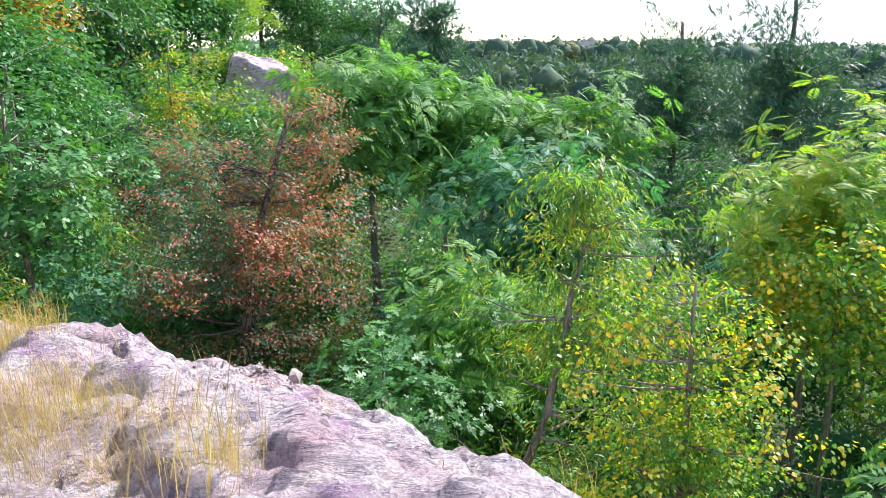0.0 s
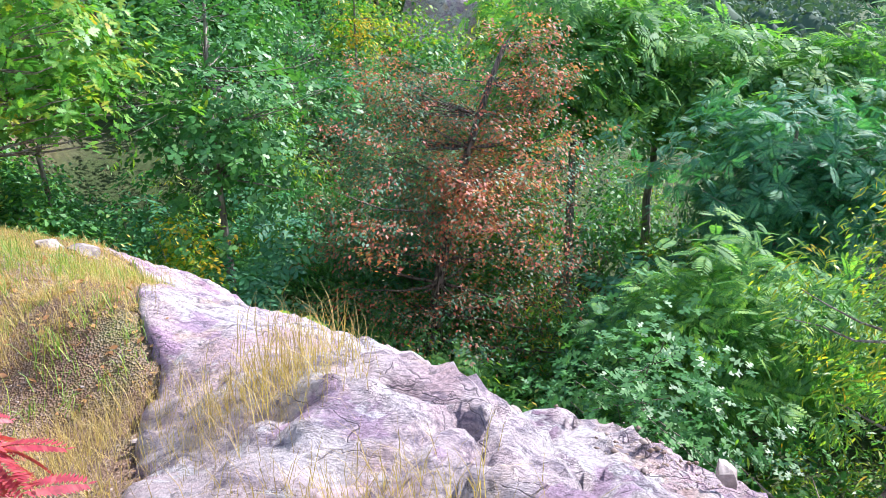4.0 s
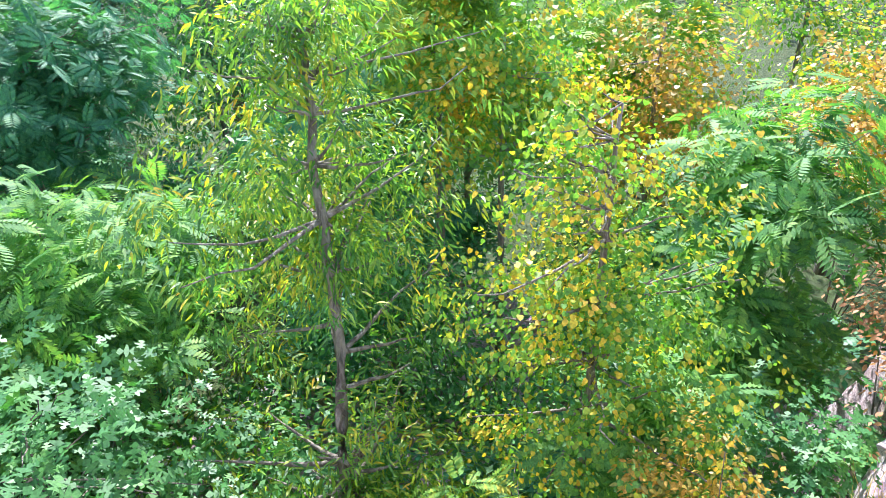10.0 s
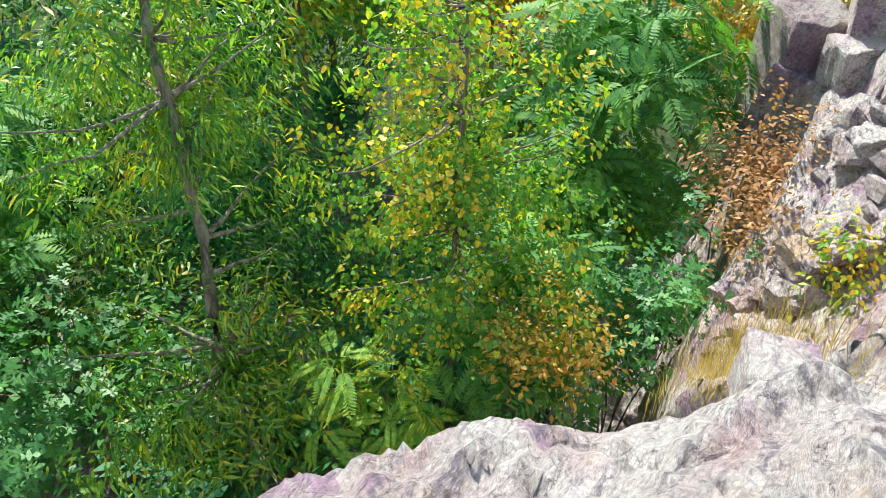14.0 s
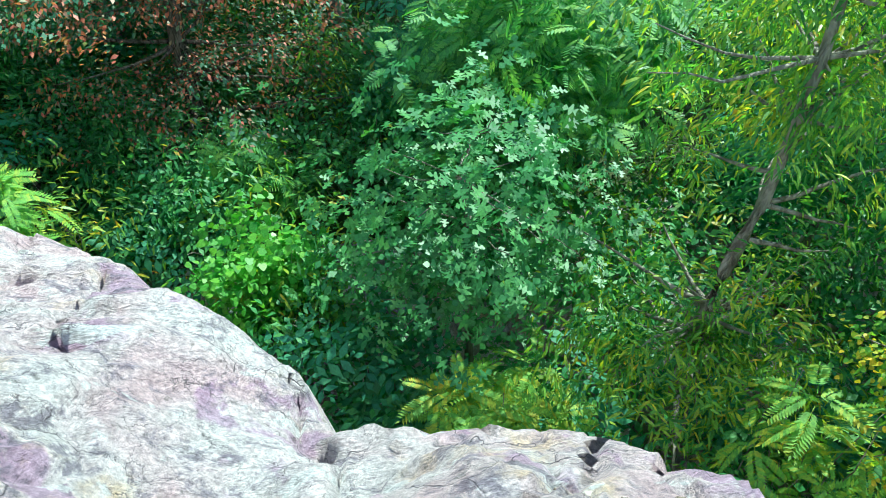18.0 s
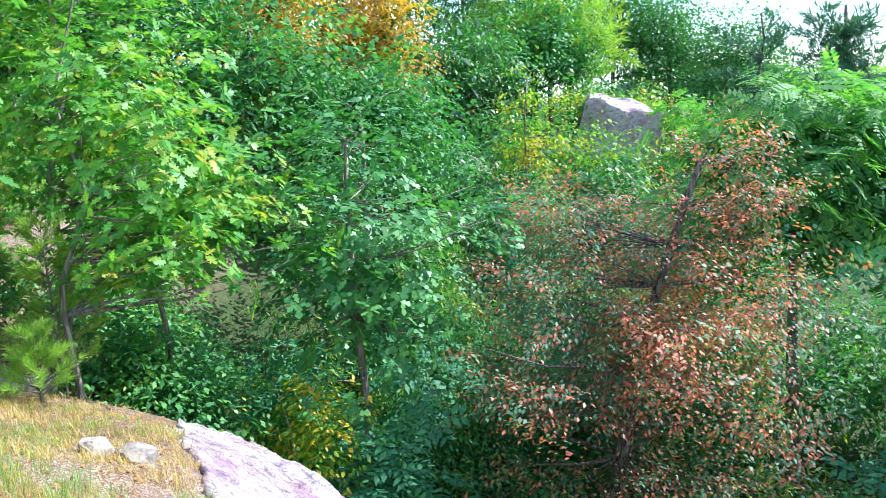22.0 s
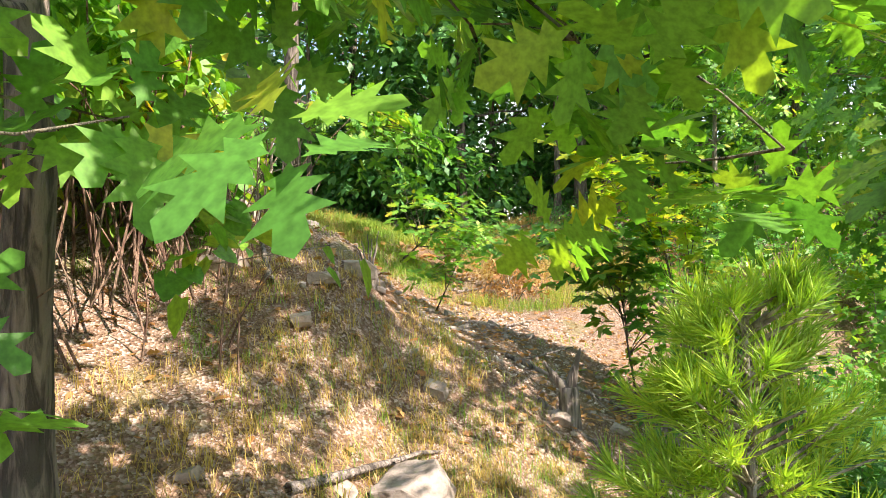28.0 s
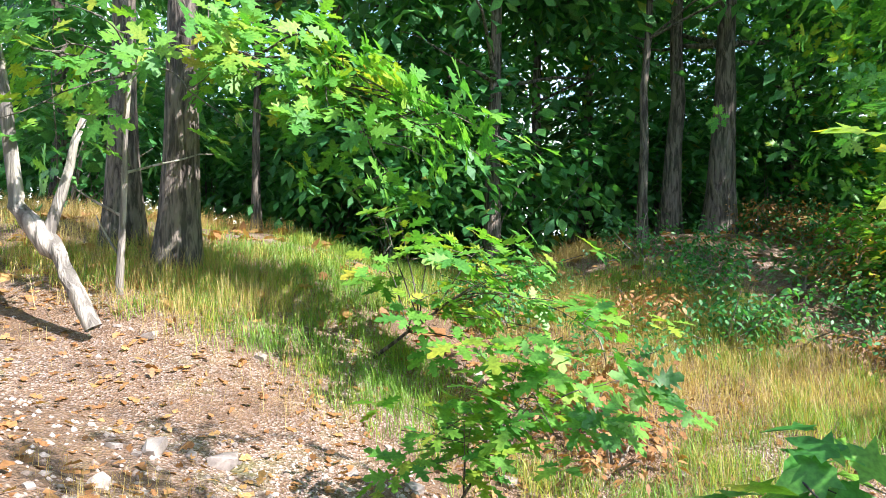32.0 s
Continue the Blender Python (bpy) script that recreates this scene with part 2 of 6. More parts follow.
M_ROCK = rock_material("banded_rock")
# darker copy of the banded rock; on the crag faces its tone paints shade
M_ROCK_DARK = rock_material("dark_shaded_rock", 0.62)
M_SOIL = soil_material("litter_and_soil")
M_STONE = plain_material("field_stone", (0.2, 0.165, 0.14), (0.44, 0.38, 0.34), 12.0, 0.85)
M_GRAVEL = leaf_material("gravel", [(0.0, (0.15, 0.1, 0.075)), (0.4, (0.32, 0.24, 0.2)), (0.8, (0.54, 0.46, 0.43)), (1.0, (0.75, 0.7, 0.68))], 0.0, 0.9, 1.0, 0.1)
M_BARK = bark_material("oak_bark", (0.05, 0.04, 0.035), (0.22, 0.18, 0.15))
M_BARK_GREY = bark_material("smooth_grey_bark", (0.14, 0.115, 0.09), (0.33, 0.29, 0.24), 9.0)
M_BARK_PALE = bark_material("pale_bark", (0.17, 0.15, 0.13), (0.46, 0.41, 0.35), 8.0)
M_DEADWOOD = bark_material("dead_wood", (0.12, 0.1, 0.09), (0.36, 0.31, 0.28), 18.0)
M_OAK = leaf_material("oak_leaf", [(0.0, (0.042, 0.137, 0.0453)), (0.45, (0.0769, 0.24, 0.0616)), (0.8, (0.139, 0.337, 0.0616)), (0.97, (0.448, 0.31, 0.0379))], 0.34, 0.48)
# brighter, yellower copy of the oak leaf, with sunlight put into the colour
M_OAK_SUN = leaf_material("sunlit_oak_leaf", [(0.0, (0.05, 0.17, 0.03)), (0.35, (0.09, 0.27, 0.035)), (0.65, (0.17, 0.36, 0.035)), (0.9, (0.36, 0.38, 0.04)), (1.0, (0.42, 0.18, 0.05))], 0.4, 0.45, 1.3, 0.4)
M_PINOAK = leaf_material("pin_oak_leaf", [(0.0, (0.03, 0.12, 0.03)), (0.5, (0.065, 0.22, 0.042)), (0.9, (0.13, 0.31, 0.06))], 0.27, 0.45, 1.3, 0.42)
M_AIL = leaf_material("ailanthus_leaf", [(0.0, (0.05, 0.16, 0.05)), (0.5, (0.115, 0.3, 0.055)), (0.9, (0.25, 0.43, 0.06))], 0.41, 0.6)
# bluer, darker copy of the ailanthus leaf, with shade put into the colour
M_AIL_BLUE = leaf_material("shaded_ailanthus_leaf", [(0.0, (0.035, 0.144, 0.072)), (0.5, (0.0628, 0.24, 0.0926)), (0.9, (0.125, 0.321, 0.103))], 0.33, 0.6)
M_AIL_YEL = leaf_material("yellowing_ailanthus_leaf", [(0.0, (0.1, 0.27, 0.04)), (0.5, (0.22, 0.4, 0.045)), (0.8, (0.45, 0.45, 0.04)), (1.0, (0.6, 0.4, 0.04))], 0.41, 0.6)
M_MAROON = leaf_material("maroon_leaf", [(0.0, (0.06, 0.17, 0.08)), (0.42, (0.1, 0.22, 0.1)), (0.5, (0.3, 0.26, 0.18)), (0.6, (0.48, 0.13, 0.1)), (0.75, (0.58, 0.18, 0.12)), (0.88, (0.62, 0.3, 0.1)), (0.95, (0.26, 0.36, 0.1))], 0.34, 0.5, 0.4, 0.35)
M_CHERRY = leaf_material("cherry_leaf", [(0.0, (0.04, 0.14, 0.03)), (0.3, (0.09, 0.24, 0.035)), (0.58, (0.22, 0.38, 0.035)), (0.8, (0.46, 0.46, 0.035)), (0.95, (0.66, 0.36, 0.03))], 0.42, 0.42)
M_BIRCH = leaf_material("yellow_birch_leaf", [(0.0, (0.06, 0.2, 0.03)), (0.4, (0.14, 0.32, 0.03)), (0.56, (0.34, 0.41, 0.03)), (0.72, (0.64, 0.45, 0.03)), (1.0, (0.62, 0.28, 0.04))], 0.44, 0.46, 0.8)
M_ORANGE = leaf_material("orange_leaf", [(0.0, (0.12, 0.2, 0.04)), (0.3, (0.3, 0.26, 0.04)), (0.55, (0.55, 0.34, 0.05)), (0.8, (0.6, 0.3, 0.05)), (1.0, (0.5, 0.17, 0.06))], 0.37, 0.42)
M_SHRUB = leaf_material("shrub_leaf", [(0.0, (0.035, 0.129, 0.0412)), (0.5, (0.0698, 0.24, 0.0514)), (0.85, (0.139, 0.337, 0.0616)), (0.98, (0.523, 0.31, 0.0379))], 0.34, 0.48)
M_LIME = leaf_material("lime_leaf", [(0.0, (0.06, 0.22, 0.025)), (0.5, (0.12, 0.34, 0.03)), (0.9, (0.21, 0.42, 0.035))], 0.41, 0.4)
M_MAPLE = leaf_material("maple_leaf", [(0.0, (0.04, 0.17, 0.03)), (0.5, (0.09, 0.29, 0.04)), (0.8, (0.2, 0.38, 0.04)), (1.0, (0.62, 0.42, 0.05))], 0.36, 0.36)
M_AMBER = leaf_material("amber_leaf", [(0.0, (0.16, 0.29, 0.04)), (0.35, (0.38, 0.4, 0.07)), (0.65, (0.54, 0.38, 0.17)), (0.9, (0.6, 0.42, 0.26))], 0.41, 0.44)
M_PINE = leaf_material("pine_needle", [(0.0, (0.0279, 0.0961, 0.0514)), (0.5, (0.0559, 0.16, 0.072)), (0.9, (0.105, 0.24, 0.072))], 0.16, 0.45)
M_PINE_SUN = leaf_material("young_pine_needle", [(0.0, (0.14, 0.3, 0.04)), (0.5, (0.28, 0.44, 0.05)), (0.9, (0.46, 0.54, 0.07))], 0.34, 0.46)
M_SUMAC = leaf_material("red_sumac_leaf", [(0.0, (0.25, 0.03, 0.05)), (0.5, (0.42, 0.05, 0.08)), (0.9, (0.55, 0.16, 0.14))], 0.3, 0.45)
M_RUST = leaf_material("withered_leaf", [(0.0, (0.209, 0.0931, 0.0379)), (0.5, (0.389, 0.186, 0.0759)), (0.9, (0.538, 0.31, 0.127))], 0.25, 0.6)
M_STRAW = leaf_material("dry_grass", [(0.0, (0.32, 0.2, 0.06)), (0.5, (0.5, 0.36, 0.14)), (0.9, (0.64, 0.5, 0.25))], 0.3, 0.6)
M_GRASS = leaf_material("green_grass", [(0.0, (0.139, 0.273, 0.0412)), (0.5, (0.201, 0.336, 0.0417)), (0.9, (0.508, 0.447, 0.0885))], 0.33, 0.5)
M_BARK_CANE = bark_material("reddish_cane", (0.1, 0.05, 0.035), (0.34, 0.22, 0.16), 20.0)
M_VINE = leaf_material("vine_leaf", [(0.0, (0.05, 0.18, 0.02)), (0.45, (0.11, 0.31, 0.03)), (0.75, (0.27, 0.4, 0.03)), (0.95, (0.6, 0.36, 0.04))], 0.34, 0.42)
M_MAPLE_YEL = leaf_material("yellow_maple_leaf", [(0.0, (0.1, 0.28, 0.03)), (0.45, (0.24, 0.4, 0.03)), (0.75, (0.5, 0.46, 0.03)), (0.95, (0.62, 0.28, 0.05))], 0.45, 0.42)
# blue-green stops put a little of the distance haze into the leaf colour
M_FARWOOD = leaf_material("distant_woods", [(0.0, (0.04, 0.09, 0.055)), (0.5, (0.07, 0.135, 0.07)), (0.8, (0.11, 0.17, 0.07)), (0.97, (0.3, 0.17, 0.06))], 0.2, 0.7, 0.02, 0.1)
M_HOUSE = plain_material("pale_house_paint", (0.62, 0.64, 0.7), (0.75, 0.77, 0.82), 2.0, 0.6)
M_ROOF = plain_material("grey_roof", (0.12, 0.12, 0.14), (0.2, 0.2, 0.22), 3.0, 0.8)
M_PANE = plain_material("dark_pane", (0.03, 0.035, 0.045), (0.05, 0.055, 0.07), 3.0, 0.1)


# ---- numbers on the ground ----
rng = np.random.default_rng(7)


def hash01(i, j):
    h = np.sin(i * 127.1 + j * 311.7) * 43758.5453
    return h - np.floor(h)


def vnoise(x, y):
    """Smooth noise from -1 to 1 over arrays."""
    i, j = np.floor(x), np.floor(y)
    fx, fy = x - i, y - j
    fx, fy = fx * fx * (3 - 2 * fx), fy * fy * (3 - 2 * fy)
    a, b = hash01(i, j), hash01(i + 1, j)
    c, d = hash01(i, j + 1), hash01(i + 1, j + 1)
    return 2 * ((a * (1 - fx) + b * fx) * (1 - fy) + (c * (1 - fx) + d * fx) * fy) - 1


def fbm(x, y, octaves=4):
    s, a = 0, 0.5
    for k in range(octaves):
        s = s + a * vnoise((x * 0.8 - y * 0.6) * 2 ** k + 17.3 * k, (x * 0.6 + y * 0.8) * 2 ** k - 9.1 * k)
        a *= 0.5
    return s


def step(a, b, x):
    t = np.clip((x - a) / (b - a), 0, 1)
    return t * t * (3 - 2 * t)


def soft_up(x, k=0.25):
    """A ramp that starts softly at zero."""
    return 0.5 * (x + np.sqrt(x * x + k * k)) - 0.5 * k


def along(x, y):
    """u runs along the ledge, v from the bank out over the ravine."""
    return -0.93 * x + 0.37 * y, 0.37 * x + 0.93 * y


def rim(u):
    """Where the ledge breaks off."""
    return np.interp(u, [-9, -6, -4, -3, -2, -1, -0.3, 0.1, 0.5, 1, 1.5, 2, 2.5, 3, 3.6, 3.95, 4.3, 5, 5.8, 6.5, 8.4, 11.4, 14, 18, 24, 34],
                     [5.6, 6.2, 5.8, 4.9, 4.7, 4.5, 4.1, 3.2, 3.15, 3.41, 3.93, 4.09, 4.42, 4.68, 4.49, 4.44, 4.83, 5.02, 5.63, 6.0, 6.22, 6.2, 5.6, 6.5, 12, 20])


SWELL_U = np.array([-1.5, 0, 1, 2, 3, 4, 5, 6, 7.2, 9.0])
SWELL_V = np.array([1.6, 2.4, 3.2, 4.0, 4.8, 6.0])
SWELL = np.array([[-0.17, -0.27, -0.3, -0.2, -0.1, 0.02], [-0.19, -0.33, -0.37, -0.32, -0.16, 0], [-0.2, -0.23, -0.15, -0.35, -0.16, -0.05], [-0.21, -0.19, -0.17, 0.11, -0.03, -0.15],
                  [-0.22, -0.15, -0.09, 0.19, -0.18, -0.24], [-0.14, -0.01, 0.1, -0.22, -0.14, -0.22], [-0.06, 0.14, 0.31, 0.44, 0.36, -0.17], [-0.02, 0.24, 0.53, 0.57, 0.33, 0.13],
                  [0, 0.2, 0.39, 0.47, 0.39, 0.19], [0, 0.1, 0.22, 0.4, 0.58, 0.52]])


def swell(u, v):
    """The broad humps and hollows of the ledge, fading out away from it."""
    i = np.clip(np.searchsorted(SWELL_U, u) - 1, 0, len(SWELL_U) - 2)
    j = np.clip(np.searchsorted(SWELL_V, v) - 1, 0, len(SWELL_V) - 2)
    f, h = step(SWELL_U[i], SWELL_U[i + 1], u), step(SWELL_V[j], SWELL_V[j + 1], v)
    g = SWELL[i, j] * (1 - f) * (1 - h) + SWELL[i + 1, j] * f * (1 - h) + SWELL[i, j + 1] * (1 - f) * h + SWELL[i + 1, j + 1] * f * h
    return g * (1 - step(10.2, 13, u)) * step(-3.5, -1.5, u) * step(0.2, 1.6, v)


def ledge(x, y):
    u, v = along(x, y)
    z = 0.06 - 0.1 * step(0, 3, u) - 0.9 * step(3.3, 6.6, u) + 0.24 * step(10.0, 11.6, u) + 0.5 * step(11.8, 13.6, u) + 0.75 * step(16.8, 20.5, u) + 0.9 * step(19, 23, u) * step(1, 5, v)
    z = z - 0.3 * np.exp(-(((u - 5.0) / 0.9) ** 2) - ((v - 2.35) / 0.8) ** 2)
    bank = (0.06 + 0.36 * step(4.5, 9.0, u)) * soft_up(2.35 - v)
    z = z + 0.42 * (1 - step(1.5, 2.3, v)) * step(10.5, 12.6, u) * (1 - step(14.5, 17, u))
    z = z + 0.36 * np.exp(-(((u - 13.2) / 1.2) ** 2) - ((v - 2.0) / 0.55) ** 2)
    cap = 2.0 - 0.95 * step(11.5, 15.5, u)
    z = z + cap * np.tanh(bank / cap)
    z = z - (0.8 - 0.2 * step(3.5, 5.5, u)) * soft_up(v - (2.55 + 0.45 * step(0.8, 2.6, u) + 0.4 * step(4.5, 7, u) - 0.6 * step(9, 12, u)), 0.25) * (1 - step(14, 18.5, u))
    lip = 2.15 + 0.55 * (1 - step(-1.2, -0.4, u))
    z = z - 1.35 * (1 - step(-0.5, 0.2, u)) * step(-3.4, -0.4, u) * step(lip, lip + 0.55, v)
    return z + swell(u, v)


def ravine(x, y):
    u, v = along(x, y)
    z = -6.3 + 4.5 * step(9, 20, u) + 0.5 * fbm(x * 0.22, y * 0.22)
    r = np.hypot(x, y)
    ridge = np.exp(-(((x + 17) / 13) ** 2)) * step(18, 31, y + 0.15 * x)
    z = z + 7.2 * ridge * (1 - 0.7 * step(9, 20, u))
    z = z - 6.0 * step(26, 90, y + 0.5 * x) * (1 - ridge)
    z = z + 14.0 * step(250, 1900, r) + 3.0 * fbm(x * 0.004, y * 0.004) * step(120, 400, r)
    return z


def ground(x, y):
    u, v = along(x, y)
    over = step(-0.08, 0.6 + 2.9 * step(10, 16, u), v - rim(u))
    return ledge(x, y) * (1 - over) + ravine(x, y) * over + 0.05 * fbm(x * 1.7, y * 1.7) * (1 - over)


def inland(x, y):
    """Metres from the inner edge of the bare rock, out towards the rim."""
    u, v = along(x, y)
    wob = 0.5 * fbm(x * 0.9 + 3, y * 0.9, 4) + 0.22 * fbm(x * 2.3, y * 2.3 + 7, 3)
    inner = np.interp(u, [-6, -1, 0, 1.2, 2.4, 3.2, 4.2, 5.2, 6.5, 8, 10, 12], [2.6, 2.0, 1.5, 1.3, 1.3, 1.7, 2.3, 3.1, 3.8, 4.95, 5.4, 6.6])
    return v - inner + wob


def bare(x, y):
    """How much bare rock lies at a place: 1 on the slab, 0 on soil."""
    return step(-0.2, 0.16, inland(x, y))


def grass_free(x, y):
    return 1 - bare(x, y)


# ---- mesh tools ----
def mesh_from(name, verts, loops, starts, materials, smooth=False):
    me = bpy.data.meshes.new(name)
    me.vertices.add(len(verts))
    me.vertices.foreach_set("co", np.ascontiguousarray(verts, dtype=np.float32).ravel())
    me.loops.add(len(loops))
    me.loops.foreach_set("vertex_index", np.ascontiguousarray(loops, dtype=np.int32))
    me.polygons.add(len(starts))
    me.polygons.foreach_set("loop_start", np.ascontiguousarray(starts, dtype=np.int32))
    if smooth:
        me.polygons.foreach_set("use_smooth", np.ones(len(starts), dtype=bool))
    for m in materials if isinstance(materials, (list, tuple)) else [materials]:
        me.materials.append(m)
    me.update(calc_edges=True)
    return me


def part_mesh(name, me, parent, label=""):
    ob = new(name, me)
    ob.parent = parent
    if label:
        ob["label"] = label
    return ob


def thing(name, at_place, label, category, group="", kind=""):
    ob = new(name)
    ob.location = Vector(at_place)
    ob.empty_display_size = 0.1
    return tagged(ob, label, category, group, kind)


def grid_mesh(name, xs, ys, height, material, warp=None):
    X, Y = np.meshgrid(xs, ys)
    Z = height(X, Y)
    V = np.stack([X, Y, Z], -1).reshape(-1, 3)
    if warp:
        V = warp(V)
    nx, ny = len(xs), len(ys)
    i = (np.arange(ny - 1)[:, None] * nx + np.arange(nx - 1)[None, :]).ravel()
    loops = np.stack([i, i + 1, i + nx + 1, i + nx], -1).ravel()
    return mesh_from(name, V, loops, np.arange(len(i)) * 4, material, True)


def tubes(name, lines, material, sides=7):
    """One mesh of tapered, bent tubes: each line is a list of (x, y, z, radius)."""
    vs, ls, st = [], [], []
    base = 0
    for line in lines:
        line = np.asarray(line, dtype=float)
        n = len(line)
        d = np.gradient(line[:, :3], axis=0)
        d /= np.linalg.norm(d, axis=1)[:, None] + 1e-9
        ref = np.where(np.abs(d[:, 2:3]) > 0.9, np.array([[1.0, 0, 0]]), np.array([[0, 0, 1.0]]))
        a = np.cross(d, ref)
        a /= np.linalg.norm(a, axis=1)[:, None] + 1e-9
        b = np.cross(d, a)
        ang = np.linspace(0, 2 * np.pi, sides, endpoint=False)
        ring = line[:, None, :3] + line[:, None, 3:4] * (np.cos(ang)[None, :, None] * a[:, None] + np.sin(ang)[None, :, None] * b[:, None])
        vs.append(ring.reshape(-1, 3))
        k = np.arange(n - 1)[:, None] * sides
        s = np.arange(sides)[None, :]
        q = np.stack([k + s, k + (s + 1) % sides, k + sides + (s + 1) % sides, k + sides + s], -1).reshape(-1, 4) + base
        ls.append(q.ravel())
        st.append(np.full(len(q), 4))
        cap = base + (n - 1) * sides + np.arange(sides)
        ls.append(cap)
        st.append(np.array([sides]))
        base += n * sides
    tot = np.concatenate(st)
    return mesh_from(name, np.concatenate(vs), np.concatenate(ls), np.concatenate([[0], np.cumsum(tot)[:-1]]), material, True)


def bend(p, q, r0, r1, n=5, wander=0.08, sag=0.0):
    """A limb from p to q that tapers, wanders and sags."""
    p, q = np.asarray(p, float), np.asarray(q, float)
    t = np.linspace(0, 1, n)[:, None]
    line = p + (q - p) * t
    size = np.linalg.norm(q - p)
    off = np.cumsum(rng.normal(0, wander * size / n, (n, 3)), 0) * t * (1.0)
    line = line + off
    line[:, 2] -= sag * size * (t[:, 0] * (1 - t[:, 0]) * 4) - 0
    rad = r0 + (r1 - r0) * t
    return np.hstack([line, rad])


# leaf shapes: a leaf is 1 long from its stem along +y, its face towards +z
def mirrored(pts):
    right = [(x, y) for x, y in pts]
    left = [(-x, y) for x, y in reversed(pts) if x > 1e-6]
    return right + left


def flat_leaf(pts, fold=0.12, curl=0.15):
    v = np.array([(x, y, fold * abs(x) - curl * y * y) for x, y in pts])
    return v, [tuple(range(len(pts)))]


OAK_OUT = mirrored([(0, 0), (0.05, 0.14), (0.2, 0.2), (0.1, 0.3), (0.34, 0.46), (0.13, 0.5), (0.36, 0.76), (0.12, 0.7), (0.14, 0.9), (0, 1.0)])
PIN_OUT = mirrored([(0, 0), (0.02, 0.22), (0.22, 0.16), (0.25, 0.22), (0.035, 0.38), (0.34, 0.46), (0.38, 0.54), (0.04, 0.64), (0.2, 0.8), (0.17, 0.86), (0, 1.0)])
MAPLE_OUT = mirrored([(0, 0), (0.12, 0.08), (0.36, 0.06), (0.24, 0.26), (0.52, 0.5), (0.2, 0.46), (0.2, 0.7), (0, 1.0)])
OVAL_OUT = mirrored([(0, 0), (0.2, 0.25), (0.24, 0.55), (0, 1.0)])
ROUND_OUT = mirrored([(0, 0.08), (0.3, 0.0), (0.46, 0.32), (0.3, 0.72), (0, 1.0)])
LANCE_OUT = mirrored([(0, 0), (0.1, 0.3), (0.09, 0.6), (0, 1.0)])
CLUMP_OUT = mirrored([(0, 0), (0.22, 0.1), (0.3, 0.4), (0.52, 0.55), (0.2, 0.72), (0, 1.0)])


def frond_leaf(pairs=7, droop=0.5, width=0.3, broad=0.17):
    """A feather-shaped leaf: leaflets in pairs along a drooping stalk."""
    vs, fs = [], []
    for k in range(pairs * 2 + 1):
        side = 0 if k == pairs * 2 else (1 if k % 2 else -1)
        y = 0.22 + 0.78 * (k // 2) / pairs
        z = -droop * y * y * 0.7
        ln = width * (0.65 + 0.7 * math.sin(math.pi * min(1, 0.15 + 0.8 * (k // 2) / pairs)))
        d = np.array([side * 0.86, 0.5 if side else 1.0, -0.3])
        d = d / np.linalg.norm(d)
        w = np.cross(d, (0, 0.2, 1.0))
        w = w / np.linalg.norm(w) * ln * broad
        o = np.array([0, y, z])
        b = len(vs)
        vs += [o, o + d * ln * 0.4 + w, o + d * ln, o + d * ln * 0.4 - w]
        fs.append((b, b + 1, b + 2, b + 3))
    b = len(vs)
    vs += [np.array([0.008, 0, 0]), np.array([0.004, 1, -droop * 0.7]), np.array([-0.008, 0, 0])]
    fs.append((b, b + 1, b + 2))
    return np.array(vs), fs


def tuft_leaf(count=22, spread=0.9, width=0.012, seed=3):
    """A tuft of needles round the end of a twig."""
    g = np.random.default_rng(seed)
    vs, fs = [], []
    for k in range(count):
        a = g.uniform(0, 2 * math.pi)
        s = g.uniform(0.15, spread)
        d = np.array([math.cos(a) * s, 1.0 - 0.35 * s, math.sin(a) * s])
        d = d / np.linalg.norm(d) * g.uniform(0.75, 1.0)
        w = np.cross(d, g.normal(size=3))
        w = w / np.linalg.norm(w) * width
        o = np.array([0, g.uniform(0, 0.35), 0])
        b = len(vs)
        vs += [o + w, o + d * 0.55 + w * 0.8 + (0, 0, -0.02), o + d + (0, 0, -0.06), o + d * 0.5 - w * 0.8, o - w]
        fs.append((b, b + 1, b + 2, b + 3, b + 4))
    return np.array(vs), fs


def blade_tuft(count=16, spread=0.55, width=0.012, seed=5):
    """A tuft of grass blades that arch outwards; up is +z."""
    g = np.random.default_rng(seed)
    vs, fs = [], []
    for k in range(count):
        a, s, h = g.uniform(0, 2 * math.pi), g.uniform(0.05, spread), g.uniform(0.55, 1.0)
        o = np.array([g.normal(0, 0.3), g.normal(0, 0.3), -0.04])
        d = np.array([math.cos(a) * s, math.sin(a) * s, 0])
        w = np.array([-math.sin(a), math.cos(a), 0]) * width
        m1, tip = o + d * 0.35 + (0, 0, h * 0.6), o + d + (0, 0, h * (1 - 0.35 * s))
        b = len(vs)
        vs += [o - w, o + w, m1 + w * 0.8, tip, m1 - w * 0.8]
        fs += [(b, b + 1, b + 2, b + 4), (b + 4, b + 2, b + 3)]
    return np.array(vs), fs


